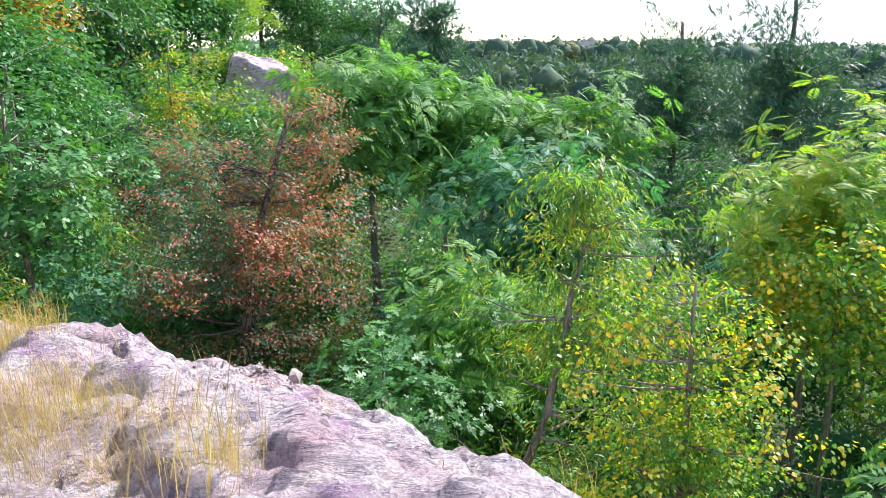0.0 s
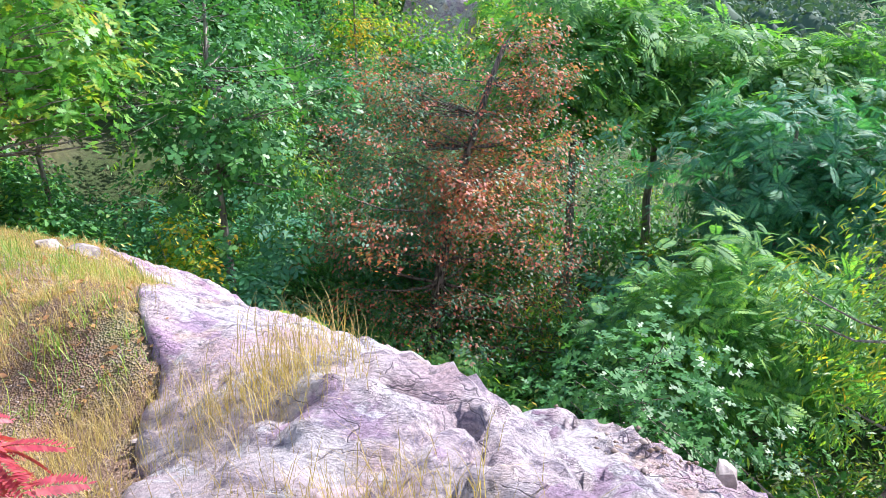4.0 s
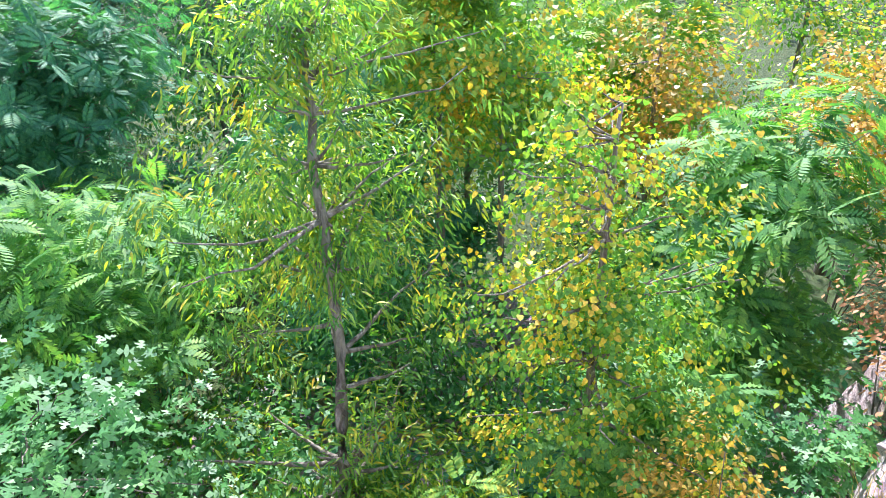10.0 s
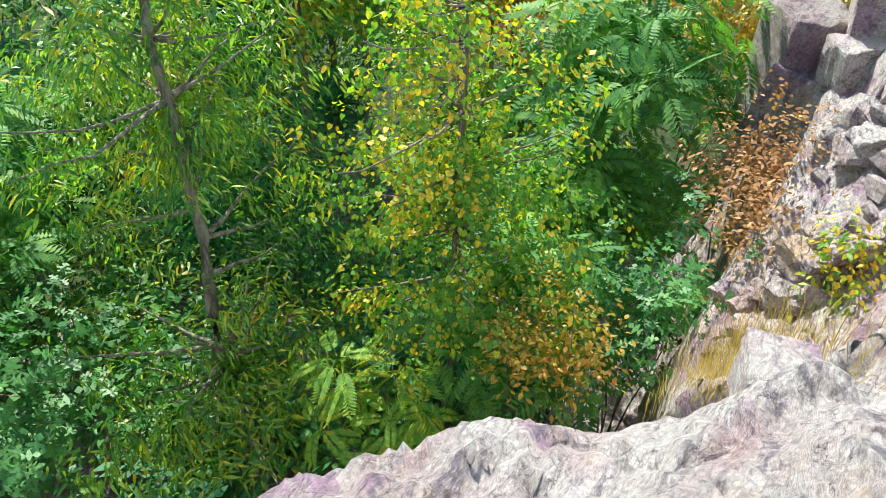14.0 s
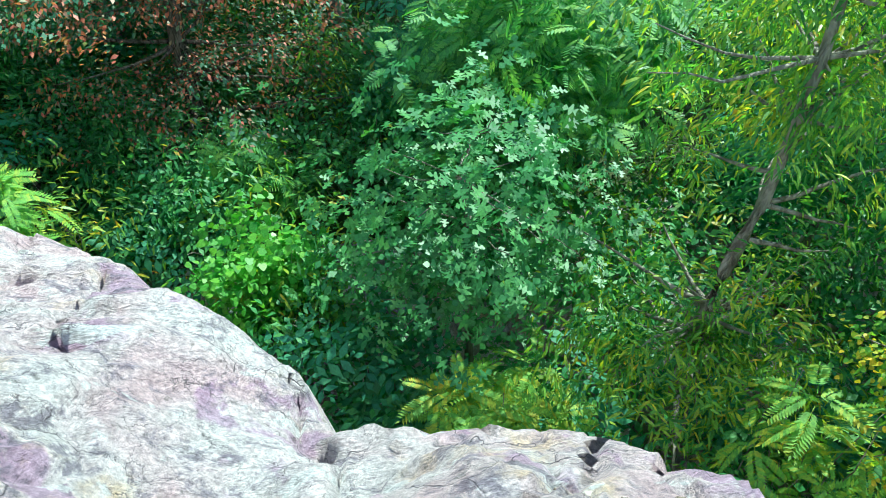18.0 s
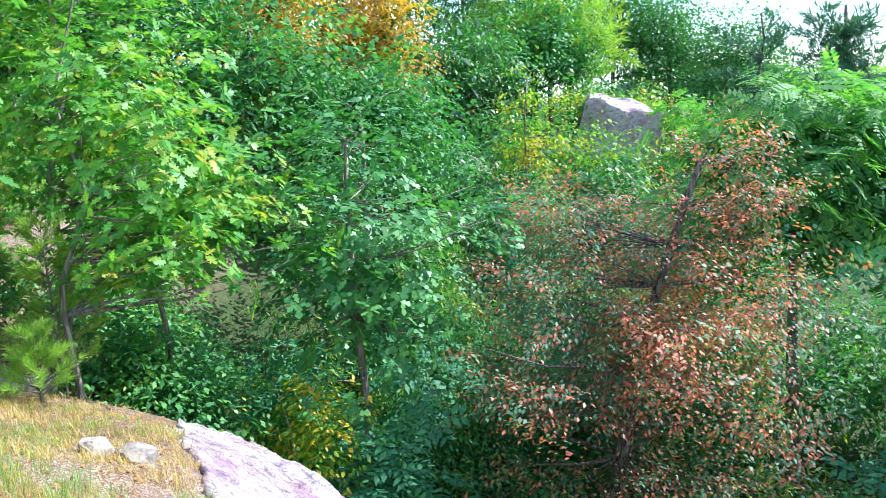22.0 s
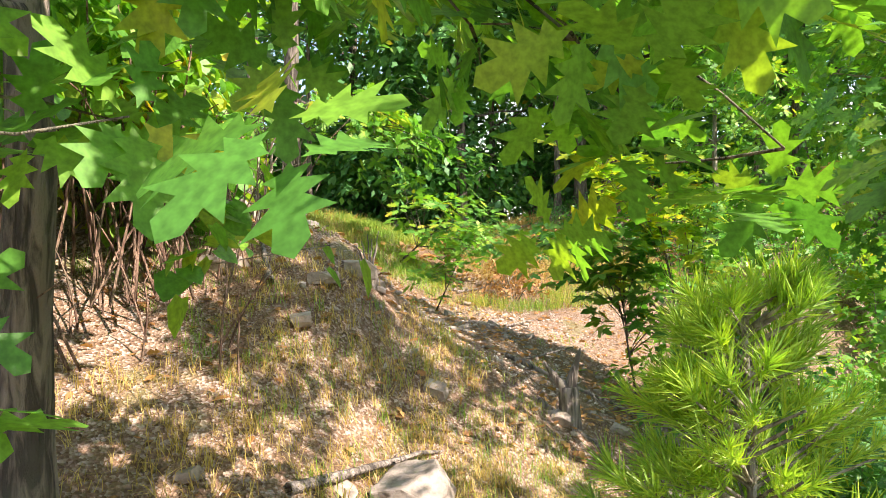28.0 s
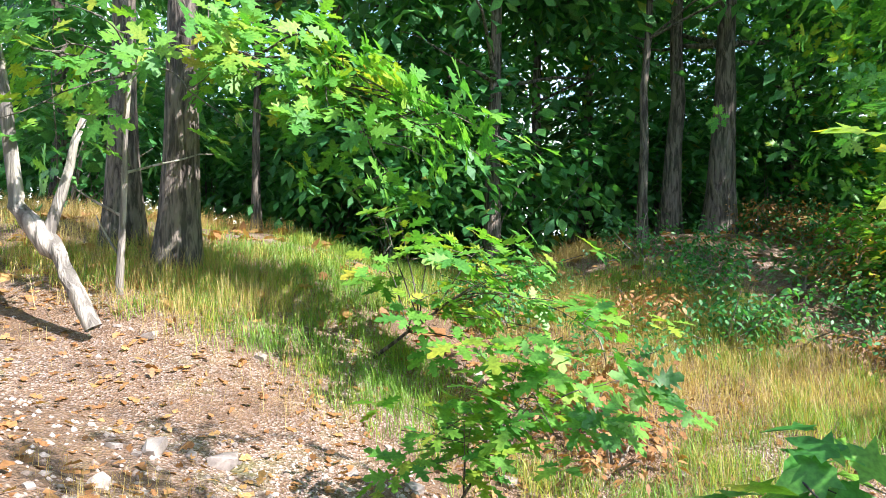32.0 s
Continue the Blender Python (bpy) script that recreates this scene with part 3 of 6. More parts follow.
LEAF4_OUT = mirrored([(0, 0), (0.28, 0.5), (0, 1.0)])
CLUMP6_OUT = mirrored([(0, 0), (0.38, 0.3), (0.22, 0.72), (0, 1.0)])
OAKFAR_OUT = mirrored([(0, 0), (0.3, 0.42), (0.12, 0.46), (0.3, 0.78), (0, 1.0)])
SHAPES = {
    "leaf4": flat_leaf(LEAF4_OUT, 0.2, 0.2), "clump6": flat_leaf(CLUMP6_OUT, 0.25, 0.2), "oakfar": flat_leaf(OAKFAR_OUT, 0.12, 0.15), "bushfrond": frond_leaf(3, 0.5, 0.4, 0.22), "thinfrond": frond_leaf(5, 0.6, 0.34, 0.2),
    "oak": flat_leaf(OAK_OUT), "pin": flat_leaf(PIN_OUT), "maple": flat_leaf(MAPLE_OUT, 0.1, 0.25), "oval": flat_leaf(OVAL_OUT, 0.2, 0.2),
    "round": flat_leaf(ROUND_OUT, 0.12, 0.15), "lance": flat_leaf(LANCE_OUT, 0.3, 0.35), "clump": flat_leaf(CLUMP_OUT, 0.25, 0.2),
    "frond": frond_leaf(8, 0.6, 0.27, 0.17), "longfrond": frond_leaf(13, 0.7, 0.2), "tuft": tuft_leaf(), "finetuft": tuft_leaf(34, 1.0, 0.014), "fartuft": tuft_leaf(5, 0.9, 0.045),
    "grass": blade_tuft(16, 0.8, 0.011), "tallgrass": blade_tuft(13, 0.75, 0.0042, 8), "lowgrass": blade_tuft(15, 1.1, 0.016, 9), "wisp": blade_tuft(7, 0.4, 0.006, 12),
}


def strew(name, shape, P, axis, face, size, material):
    """One mesh of many leaves: places, directions of growth, facings and sizes."""
    tv, tf = SHAPES[shape]
    Y = axis / (np.linalg.norm(axis, axis=1)[:, None] + 1e-9)
    X = np.cross(Y, face)
    X /= np.linalg.norm(X, axis=1)[:, None] + 1e-9
    Z = np.cross(X, Y)
    s = size[:, None, None]
    V = P[:, None] + s * (tv[None, :, 0:1] * X[:, None] + tv[None, :, 1:2] * Y[:, None] + tv[None, :, 2:3] * Z[:, None])
    flat = np.concatenate([np.array(f) for f in tf])
    tot = np.array([len(f) for f in tf])
    n, k = len(P), len(tv)
    loops = (np.arange(n)[:, None] * k + flat[None]).ravel()
    starts = np.concatenate([[0], np.cumsum(np.tile(tot, n))[:-1]])
    return mesh_from(name, V.reshape(-1, 3), loops, starts, material)


def crown_points(center, radii, clumps, ragged=0.35, floor=-0.8, shell=0.45):
    """Places of leaf clumps in an uneven crown."""
    out = []
    seed = rng.uniform(0, 50, 3)
    while len(out) < clumps:
        d = rng.normal(size=3)
        d /= np.linalg.norm(d)
        if d[2] < floor:
            continue
        edge = 1 + ragged * 1.6 * noise.noise(Vector(d * 1.9 + seed)) + ragged * noise.noise(Vector(d * 4.5 + seed))
        out.append(np.asarray(center) + np.asarray(radii) * d * edge * rng.uniform(0, 1) ** shell)
    return np.array(out)


def clump_leaves(C, per, spread, size, droop=0.25, flatness=0.5, outward=0.8, centre=None, shape=""):
    """Leaves round each place: whorls at the twig tips for lobed and feathery leaves, else rows left and right of a twig. Gives places, axes, facings, sizes."""
    if shape in WHORLS:
        return whorl_leaves(C, per, spread, size, droop, centre, *WHORLS[shape])
    m = len(C)
    n = m * per
    twig = rng.normal(0, 0.7, (m, 3))
    if centre is not None:
        out = C - np.asarray(centre)
        twig = twig + outward * out / (np.linalg.norm(out, axis=1)[:, None] + 1e-9)
    twig[:, 2] = twig[:, 2] * 0.5 - droop * 0.4
    twig /= np.linalg.norm(twig, axis=1)[:, None] + 1e-9
    lift = np.array([0, 0, 1.0]) + rng.normal(0, 0.3, (m, 3))
    side = np.cross(twig, lift)
    side /= np.linalg.norm(side, axis=1)[:, None] + 1e-9
    T, L, D = np.repeat(twig, per, 0), np.repeat(lift, per, 0), np.repeat(side, per, 0)
    t = rng.uniform(-1.1, 1.3, (n, 1)) * spread * 1.6
    sgn = rng.choice([-1.0, 1.0], (n, 1))
    P = np.repeat(C, per, 0) + T * t + D * sgn * np.abs(rng.normal(0, 0.5 * spread, (n, 1))) + rng.normal(0, 0.3 * spread, (n, 3))
    axis = T * 0.6 + D * sgn * 0.85 + rng.normal(0, 0.28, (n, 3))
    axis[:, 2] -= droop * 1.6
    face = L + rng.normal(0, 0.25, (n, 3))
    return P, axis, face, size * rng.uniform(0.6, 1.2, n)


# leaves to a whorl, how far they reach up along the twig, and how they spread from it
WHORLS = {"pin": (5, 0.5, 0.6), "oak": (6, 0.4, 0.7), "oakfar": (6, 0.4, 0.7), "maple": (5, 0.2, 0.8), "frond": (6, 0.55, 0.5), "longfrond": (6, 0.55, 0.5), "thinfrond": (6, 0.5, 0.6), "bushfrond": (6, 0.5, 0.6)}


def whorl_leaves(C, per, spread, size, droop, centre, count, rise, splay):
    """Whorls of leaves at the ends of twigs, facing the light."""
    tips = max(1, int(round(per / count)))
    T = np.repeat(C, tips, 0)
    m = len(T)
    if tips > 1 or spread > 0:
        T = T + rng.normal(0, 1, (m, 3)) * np.array([1.25, 1.25, 0.75]) * spread
    d = rng.normal(0, 0.35, (m, 3)) + np.array([0, 0, 0.75])
    if centre is not None:
        out = T - np.asarray(centre)
        d = d + 0.55 * out / (np.linalg.norm(out, axis=1)[:, None] + 1e-9)
    d /= np.linalg.norm(d, axis=1)[:, None] + 1e-9
    a = np.cross(d, rng.normal(0, 1, (m, 3)))
    a /= np.linalg.norm(a, axis=1)[:, None] + 1e-9
    b = np.cross(d, a)
    n = m * count
    ang = (np.tile(np.arange(count), m) + rng.uniform(-0.3, 0.3, n)) * 2 * np.pi / count
    D, A, B = np.repeat(d, count, 0), np.repeat(a, count, 0), np.repeat(b, count, 0)
    R = np.cos(ang)[:, None] * A + np.sin(ang)[:, None] * B
    axis = R * (0.6 + splay * 0.6) + D * rise * rng.uniform(0.1, 1.2, (n, 1)) + rng.normal(0, 0.12, (n, 3))
    axis[:, 2] -= droop * 0.7
    P = np.repeat(T, count, 0) + R * size * 0.08 - D * size * 0.5 * rng.uniform(0, 1, (n, 1)) ** 2
    return P, axis, D + 0.5 * R * rise + rng.normal(0, 0.2, (n, 3)), size * rng.uniform(0.65, 1.15, n)


def tree(name, label, category, base, trunk, radius, crowns, shape, size, leaf, bark=None, droop=0.25, flatness=0.55, limbs=14, group="", extra=(), floor=-0.8, ragged=0.35, limb_r=0.3):
    """A tree: a tapering trunk through the given places, limbs to the clumps of its crowns, and the leaves."""
    bark = bark or M_BARK
    ob = thing(name, base, label, category, group)
    o = np.asarray(base, float)
    pts = [o] + [np.asarray(p, float) for p in trunk]
    lines = []
    radii = np.linspace(radius, radius * 0.25, len(pts))
    spine = []
    for a, b, ra, rb in zip(pts[:-1], pts[1:], radii[:-1], radii[1:]):
        seg = bend(a, b, ra, rb, 5, 0.05)
        seg[-1, :3] = b
        spine.append(seg if not spine else seg[1:])
    spine = np.vstack(spine)
    flare = np.exp(-np.linalg.norm(spine[:, :3] - o, axis=1) / (3 * radius))
    spine[:, 3] *= 1 + 0.5 * flare
    lines.append(spine)
    Ps = []
    for center, rad, clumps, per, spread in crowns:
        clumps, per = int(clumps * 0.6), int(per * 1.6)
        C = crown_points(center, rad, clumps, ragged, floor)
        take = C[rng.permutation(len(C))[:limbs]]
        for c in take:
            j = np.argmin(np.linalg.norm(spine[:, :3] - c, axis=1) + 0.6 * np.maximum(0, spine[:, 2] - c[2] + 0.2))
            j = max(1, j)
            lines.append(bend(spine[j, :3], c, max(0.006, spine[j, 3] * limb_r * 1.4), 0.004, 6, 0.22, 0.04))
        Ps.append(clump_leaves(C, per, spread, size, droop, flatness, centre=center, shape=shape))
    shift = lambda line: np.hstack([line[:, :3] - o, line[:, 3:]])
    part_mesh("trunk", tubes("trunk", [shift(s) for s in lines], bark, 8 if radius > 0.08 else 5), ob)
    P, A, F, S = [np.concatenate(k) for k in zip(*Ps)]
    part_mesh("crown", strew("crown", shape, P - o, A, F, S, leaf), ob)
    return ob


def scatter(n, x0, x1, y0, y1, keep, up=0.0):
    """Places on the ground of a patch, kept by a weight from 0 to 1."""
    x, y = rng.uniform(x0, x1, n), rng.uniform(y0, y1, n)
    k = rng.uniform(0, 1, n) < keep(x, y)
    x, y = x[k], y[k]
    return np.stack([x, y, ground(x, y) + up], -1)


def stand(n):
    """Upright axes that lean a little, with random turns: for tufts whose up is +z."""
    a = rng.uniform(0, 2 * np.pi, n)
    axis = np.stack([np.cos(a), np.sin(a), np.zeros(n)], -1)
    face = np.stack([rng.normal(0, 0.15, n), rng.normal(0, 0.15, n), np.ones(n)], -1)
    return axis, face


# ---- the ground ----
def spaced(a, b, near, far, lo, hi):
    """Grid lines: close together from lo to hi, then ever wider."""
    mid = list(np.arange(lo, hi, near))
    out, s = [], near
    x = hi
    while x < b:
        out.append(x)
        s *= far
        x += s
    back, s, x = [], near, lo
    while x > a:
        s *= far
        x -= s
        back.append(x)
    return np.array(sorted(back + mid + out + [b]))


def soil_height(X, Y):
    return ground(X, Y) - (0.35 + 0.6 * (1 - step(0.3, 1.2, along(X, Y)[0]))) * step(0.5, 1.0, bare(X, Y)) * step(-16, -14, X)


soil_sheet = new("ground", grid_mesh("ground", spaced(-2600, 2600, 0.11, 1.13, -19, 7), spaced(-2600, 2600, 0.11, 1.13, -3, 13), soil_height, M_SOIL))
tagged(soil_sheet, "sloping ground of leaf litter, dry soil and gravel above a wooded ravine", "ground", kind="structure")


def rock_height(X, Y):
    u, v = along(X, Y)
    lay = fbm(u * 0.8, v * 2.6, 4)
    ridged = 1 - np.abs(fbm(u * 0.55 + 4, v * 1.3 + 0.5 * fbm(u, v, 2), 4)) * 3.2
    cr = np.abs(fbm(u * 1.1 + 9, v * 0.75 - 3, 3))
    crack = np.exp(-(cr / 0.018) ** 2)
    wide = fbm(u * 0.9 + 2, v * 1.5 + 0.35 * u, 3)
    shelf = np.floor(wide * 7 + 0.4 * fbm(u * 2.2, v * 2.2, 2)) / 7
    ribs = 1 - 2.6 * np.abs(fbm(u * 1.5 + 1.2 * wide, v * 4.2 + 0.8 * u, 3))
    chips = np.floor(fbm(u * 1.7 + 0.6 * wide, v * 2.6 - 0.7 * u, 3) * 6) / 6
    relief = -0.03 + (0.12 * lay + 0.07 * ridged + 0.2 * shelf + 0.13 * chips) * (1 - 0.5 * step(3.6, 4.6, u)) - 0.08 * crack + 0.07 * ribs
    z = ground(X, Y) + 0.02 + relief * (0.15 + 0.85 * step(0.0, 1.1, inland(X, Y)))
    z = z + 0.05 * fbm(u * 5, v * 11, 4) + 0.02 * fbm(u * 17, v * 26, 2)
    return z - 0.4 * (1 - step(0.0, 0.5, bare(X, Y)))


def rock_warp(V):
    """The face of the cliff bulges and breaks into blocks."""
    u, v = along(V[:, 0], V[:, 1])
    steep = step(0.0, 0.5, v - rim(u)) * (1 - step(1.3, 1.8, v - rim(u)))
    k = 0.35 * fbm(u * 1.1, V[:, 2] * 1.3, 4) + 0.12 * np.floor(2.5 * fbm(u * 1.6 + 3, V[:, 2] * 1.1, 2))
    V = V.copy()
    V[:, 0] += 0.37 * k * steep
    V[:, 1] += 0.93 * k * steep
    return V


slab = new("rock_ledge", grid_mesh("rock_ledge", np.arange(-10.5, 7.2, 0.038), np.arange(1.0, 11.5, 0.038), rock_height, M_ROCK, rock_warp))
tagged(slab, "broad bare ledge of pinkish grey banded rock breaking off into the ravine", "rock ledge", kind="structure")


# ---- trees of the ravine ----
def gz(x, y):
    return float(ground(np.array([x]), np.array([y]))[0])


def rooted(x, y):
    return (x, y, gz(x, y) - 0.1)


# the maroon tree over the ravine
tree("maroon_tree", "spreading tree with maroon and bronze autumn leaves rising from the ravine", "tree", rooted(-4.3, 13.9),
     [(-4.2, 14.1, -4), (-3.9, 14.4, -2), (-3.2, 14.8, 0.4)], 0.17,
     [((-4.0, 14.4, -2.2), (2.8, 2.4, 2.0), 640, 48, 0.24), ((-2.7, 15.0, -0.2), (0.8, 0.8, 1.4), 100, 36, 0.2), ((-5.1, 14.2, -0.8), (1.1, 0.9, 1.1), 110, 36, 0.2), ((-4.1, 13.9, -4.3), (2.4, 1.8, 1.3), 180, 30, 0.26)],
     "leaf4", 0.08, M_MAROON, M_BARK, 0.2, 0.5, 26, limb_r=0.2, ragged=0.5)
# feathery-leaved trees behind it
tree("ailanthus_tree", "tall bright green tree with feathery leaves in the ravine", "tree", rooted(-1.8, 18.6), [(-1.9, 18.7, -3), (-2.0, 18.8, 0.5)], 0.14,
     [((-2.0, 18.8, -0.3), (2.3, 1.9, 2.0), 300, 8, 0.3)], "thinfrond", 0.48, M_AIL, M_BARK_GREY, 0.3, 0.4, 30)
tree("ailanthus_tree", "tall bright green tree with feathery leaves in the ravine", "tree", rooted(0.2, 20.3), [(0.1, 20.2, -3), (0.0, 20.0, 0.2)], 0.14,
     [((0.2, 20.0, -0.6), (2.4, 1.9, 1.9), 300, 8, 0.3)], "thinfrond", 0.48, M_AIL, M_BARK_GREY, 0.3, 0.4, 30)
tree("ailanthus_tree", "tall bright green tree with feathery leaves in the ravine", "tree", rooted(3.6, 20.0), [(3.5, 19.8, -3), (3.4, 19.7, -0.4)], 0.14,
     [((3.3, 19.7, -0.8), (2.6, 1.8, 1.6), 300, 8, 0.3)], "thinfrond", 0.46, M_AIL, M_BARK_GREY, 0.3, 0.4, 30)
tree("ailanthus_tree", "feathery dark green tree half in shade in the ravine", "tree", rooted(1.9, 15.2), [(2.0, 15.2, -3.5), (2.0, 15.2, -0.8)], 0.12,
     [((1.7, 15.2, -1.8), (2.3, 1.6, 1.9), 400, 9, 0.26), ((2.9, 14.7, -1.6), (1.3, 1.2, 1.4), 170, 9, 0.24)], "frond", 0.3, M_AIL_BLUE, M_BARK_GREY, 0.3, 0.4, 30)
tree("ailanthus_tree", "lush feathery green tree below the ledge", "tree", rooted(0.6, 11.6), [(0.6, 11.5, -4), (0.6, 11.4, -2.2)], 0.09,
     [((0.4, 11.3, -3.2), (1.5, 1.3, 1.5), 210, 8, 0.24), ((1.3, 12.0, -3.4), (1.2, 1.0, 1.2), 120, 8, 0.24)], "frond", 0.4, M_AIL, M_BARK_GREY, 0.3, 0.4, 24)
# small oak with pointed leaves under the ledge
tree("pin_oak_tree", "young oak with glossy pointed dark green leaves below the ledge", "tree", rooted(-0.8, 9.0), [(-0.8, 8.9, -4.5), (-0.8, 8.8, -2.4)], 0.06,
     [((-0.8, 8.8, -3.6), (1.3, 1.15, 1.8), 230, 12, 0.27)], "pin", 0.16, M_PINOAK, M_BARK_GREY, 0.15, 0.5, 40)
# cherry with long leaves
tree("cherry_tree", "slender cherry tree with drooping yellowing narrow leaves", "tree", rooted(0.95, 7.4),
     [(1.05, 7.5, -4.4), (0.9, 7.3, -3.3), (1.3, 7.6, -2.2), (1.7, 8.0, -0.6), (1.9, 8.3, 0.5)], 0.085,
     [((1.7, 8.1, -1.5), (1.3, 1.2, 1.9), 330, 24, 0.19), ((1.5, 7.9, 0.0), (0.6, 0.6, 0.8), 70, 22, 0.15), ((1.0, 7.1, -3.6), (1.6, 1.0, 0.9), 200, 24, 0.2)],
     "lance", 0.11, M_CHERRY, M_BARK_GREY, 0.28, 0.7, 40, limb_r=0.35, ragged=0.65)
# yellow birch
tree("birch_tree", "slim birch with bright yellow and lime leaves", "tree", rooted(2.4, 5.9), [(2.35, 5.8, -3.5), (2.2, 5.7, -1.2), (2.15, 5.65, -0.2)], 0.05,
     [((2.3, 5.7, -1.9), (1.0, 0.95, 1.3), 330, 26, 0.14), ((2.0, 5.8, -0.6), (0.55, 0.5, 0.5), 60, 20, 0.12)], "round", 0.045, M_BIRCH, M_BARK_GREY, 0.45, 0.6, 40, limb_r=0.4, ragged=0.6)
# orange tree and feathery yellow tree at the ravine's far side
tree("orange_tree", "small tree with orange and yellow autumn leaves", "tree", rooted(5.4, 8.8), [(5.3, 8.7, -3), (5.1, 8.5, -0.8)], 0.07,
     [((5.1, 8.6, -1.5), (1.3, 1.1, 1.2), 220, 28, 0.2)], "round", 0.07, M_BIRCH, M_BARK_GREY, 0.45, 0.6, 24)
tree("ailanthus_tree", "feathery tree turning yellow on the far side of the ravine", "tree", rooted(5.6, 10.2), [(5.6, 10.0, -3), (5.5, 9.8, -0.2)], 0.09,
     [((5.5, 9.9, -0.6), (1.4, 1.2, 1.3), 240, 9, 0.22)], "frond", 0.3, M_AIL_YEL, M_BARK_GREY, 0.15, 0.4, 24, ragged=0.55)
tree("walnut_tree", "feathery green tree beside the broken crags", "tree", rooted(5.6, 5.6), [(5.6, 5.5, -3.5), (5.5, 5.2, -1.9)], 0.06,
     [((5.4, 5.3, -2.1), (1.1, 1.0, 0.9), 80, 7, 0.22), ((4.7, 5.3, -3.4), (1.0, 0.9, 0.9), 60, 7, 0.22)], "frond", 0.42, M_AIL, M_BARK_GREY, 0.35, 0.4, 20)
for px, py, top, wid, sh, sz, lf, nm, lb in ((8.2, 11.5, -0.4, 1.7, "thinfrond", 0.4, M_AIL, "ailanthus_tree", "feathery green tree on the far side of the ravine"),
                                         (9.5, 14.5, 0.0, 1.9, "leaf4", 0.13, M_SHRUB, "young_tree", "leafy green tree on the far side of the ravine"),
                                         (7.0, 17.5, -0.6, 1.8, "leaf4", 0.13, M_SHRUB, "young_tree", "dark leafy tree on the far side of the ravine"),
                                         (12.5, 17.0, 0.2, 2.2, "leaf4", 0.14, M_CHERRY, "young_tree", "yellow-green tree on the far side of the ravine"),
                                         (8.5, 8.0, -1.0, 1.5, "round", 0.08, M_ORANGE, "orange_tree", "small tree with orange leaves beyond the crags"),
                                         (11.0, 9.5, -0.6, 1.9, "thinfrond", 0.4, M_AIL_YEL, "ailanthus_tree", "feathery yellow-green tree beyond the crags"),
                                         (11.5, 5.5, -0.9, 1.8, "round", 0.08, M_BIRCH, "orange_tree", "small golden tree beyond the crags"),
                                         (14.5, 12.5, 0.6, 2.4, "leaf4", 0.14, M_SHRUB, "young_tree", "leafy green tree on the far side of the ravine"),
                                         (15.0, 7.5, 0.2, 2.4, "leaf4", 0.14, M_CHERRY, "young_tree", "yellow-green tree beyond the crags"),
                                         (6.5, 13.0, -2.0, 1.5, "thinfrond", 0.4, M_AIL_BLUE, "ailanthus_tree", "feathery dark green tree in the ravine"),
                                         (11.0, 3.0, -0.4, 1.9, "round", 0.08, M_BIRCH, "orange_tree", "small golden tree behind the crags"),
                                         (12.0, 0.6, 0.0, 2.1, "leaf4", 0.13, M_CHERRY, "young_tree", "yellow-green tree behind the crags"),
                                         (14.0, 4.0, 0.4, 2.2, "leaf4", 0.13, M_SHRUB, "young_tree", "green tree behind the crags"),
                                         (10.0, -1.5, 0.2, 1.9, "leaf4", 0.13, M_CHERRY, "young_tree", "yellow-green tree behind the crags"),
                                         (4.6, 11.6, -2.6, 1.3, "lance", 0.13, M_CHERRY, "young_tree", "narrow-leaved young tree in the ravine"),
                                         (3.6, 9.3, -2.4, 1.1, "leaf4", 0.1, M_SHRUB, "young_tree", "leafy young tree in the ravine")):
    g = gz(px, py)
    h = top - g
    n_c = 260 if sh != "thinfrond" else 190
    tree(nm, lb, "tree", rooted(px, py), [(px, py, g + h * 0.5), (px + 0.1, py, top - 0.4)], 0.08,
         [((px, py, g + h * 0.62), (wid, wid * 0.9, h * 0.42), n_c, 7 if sh == "thinfrond" else 18, 0.27)], sh, sz, lf, M_BARK_GREY, 0.3, 0.5, 26)
# two tall pines and one further off
for px, py, top, low, wid in ((10.2, 21.5, 3.4, -3.2, 1.9), (8.0, 24.6, 2.6, -3.0, 2.1)):
    tree("pine_tree", "tall dark pine with open ragged crown", "tree", rooted(px, py), [(px, py, -4), (px + 0.1, py, 0), (px, py, top)], 0.2,
         [((px, py, (top + low) / 2), (wid, wid * 0.8, (top - low) / 2), 400, 11, 0.22), ((px - 0.5, py - 0.6, -3.5), (wid, wid * 0.7, 1.6), 150, 11, 0.26)], "fartuft", 0.31, M_PINE, M_BARK, -0.25, 0.6, 50, ragged=0.5, limb_r=0.15)
tree("pine_tree", "layered pine standing against the sky", "tree", rooted(-0.4, 34), [(-0.4, 34, 0), (-0.4, 34, 4.2)], 0.2,
     [((-0.4, 34, 0.4), (2.2, 2.0, 2.2), 260, 10, 0.3), ((-0.5, 34, 3.0), (1.1, 1.0, 1.3), 90, 10, 0.25)], "fartuft", 0.4, M_PINE, M_BARK, -0.2, 0.4, 40)
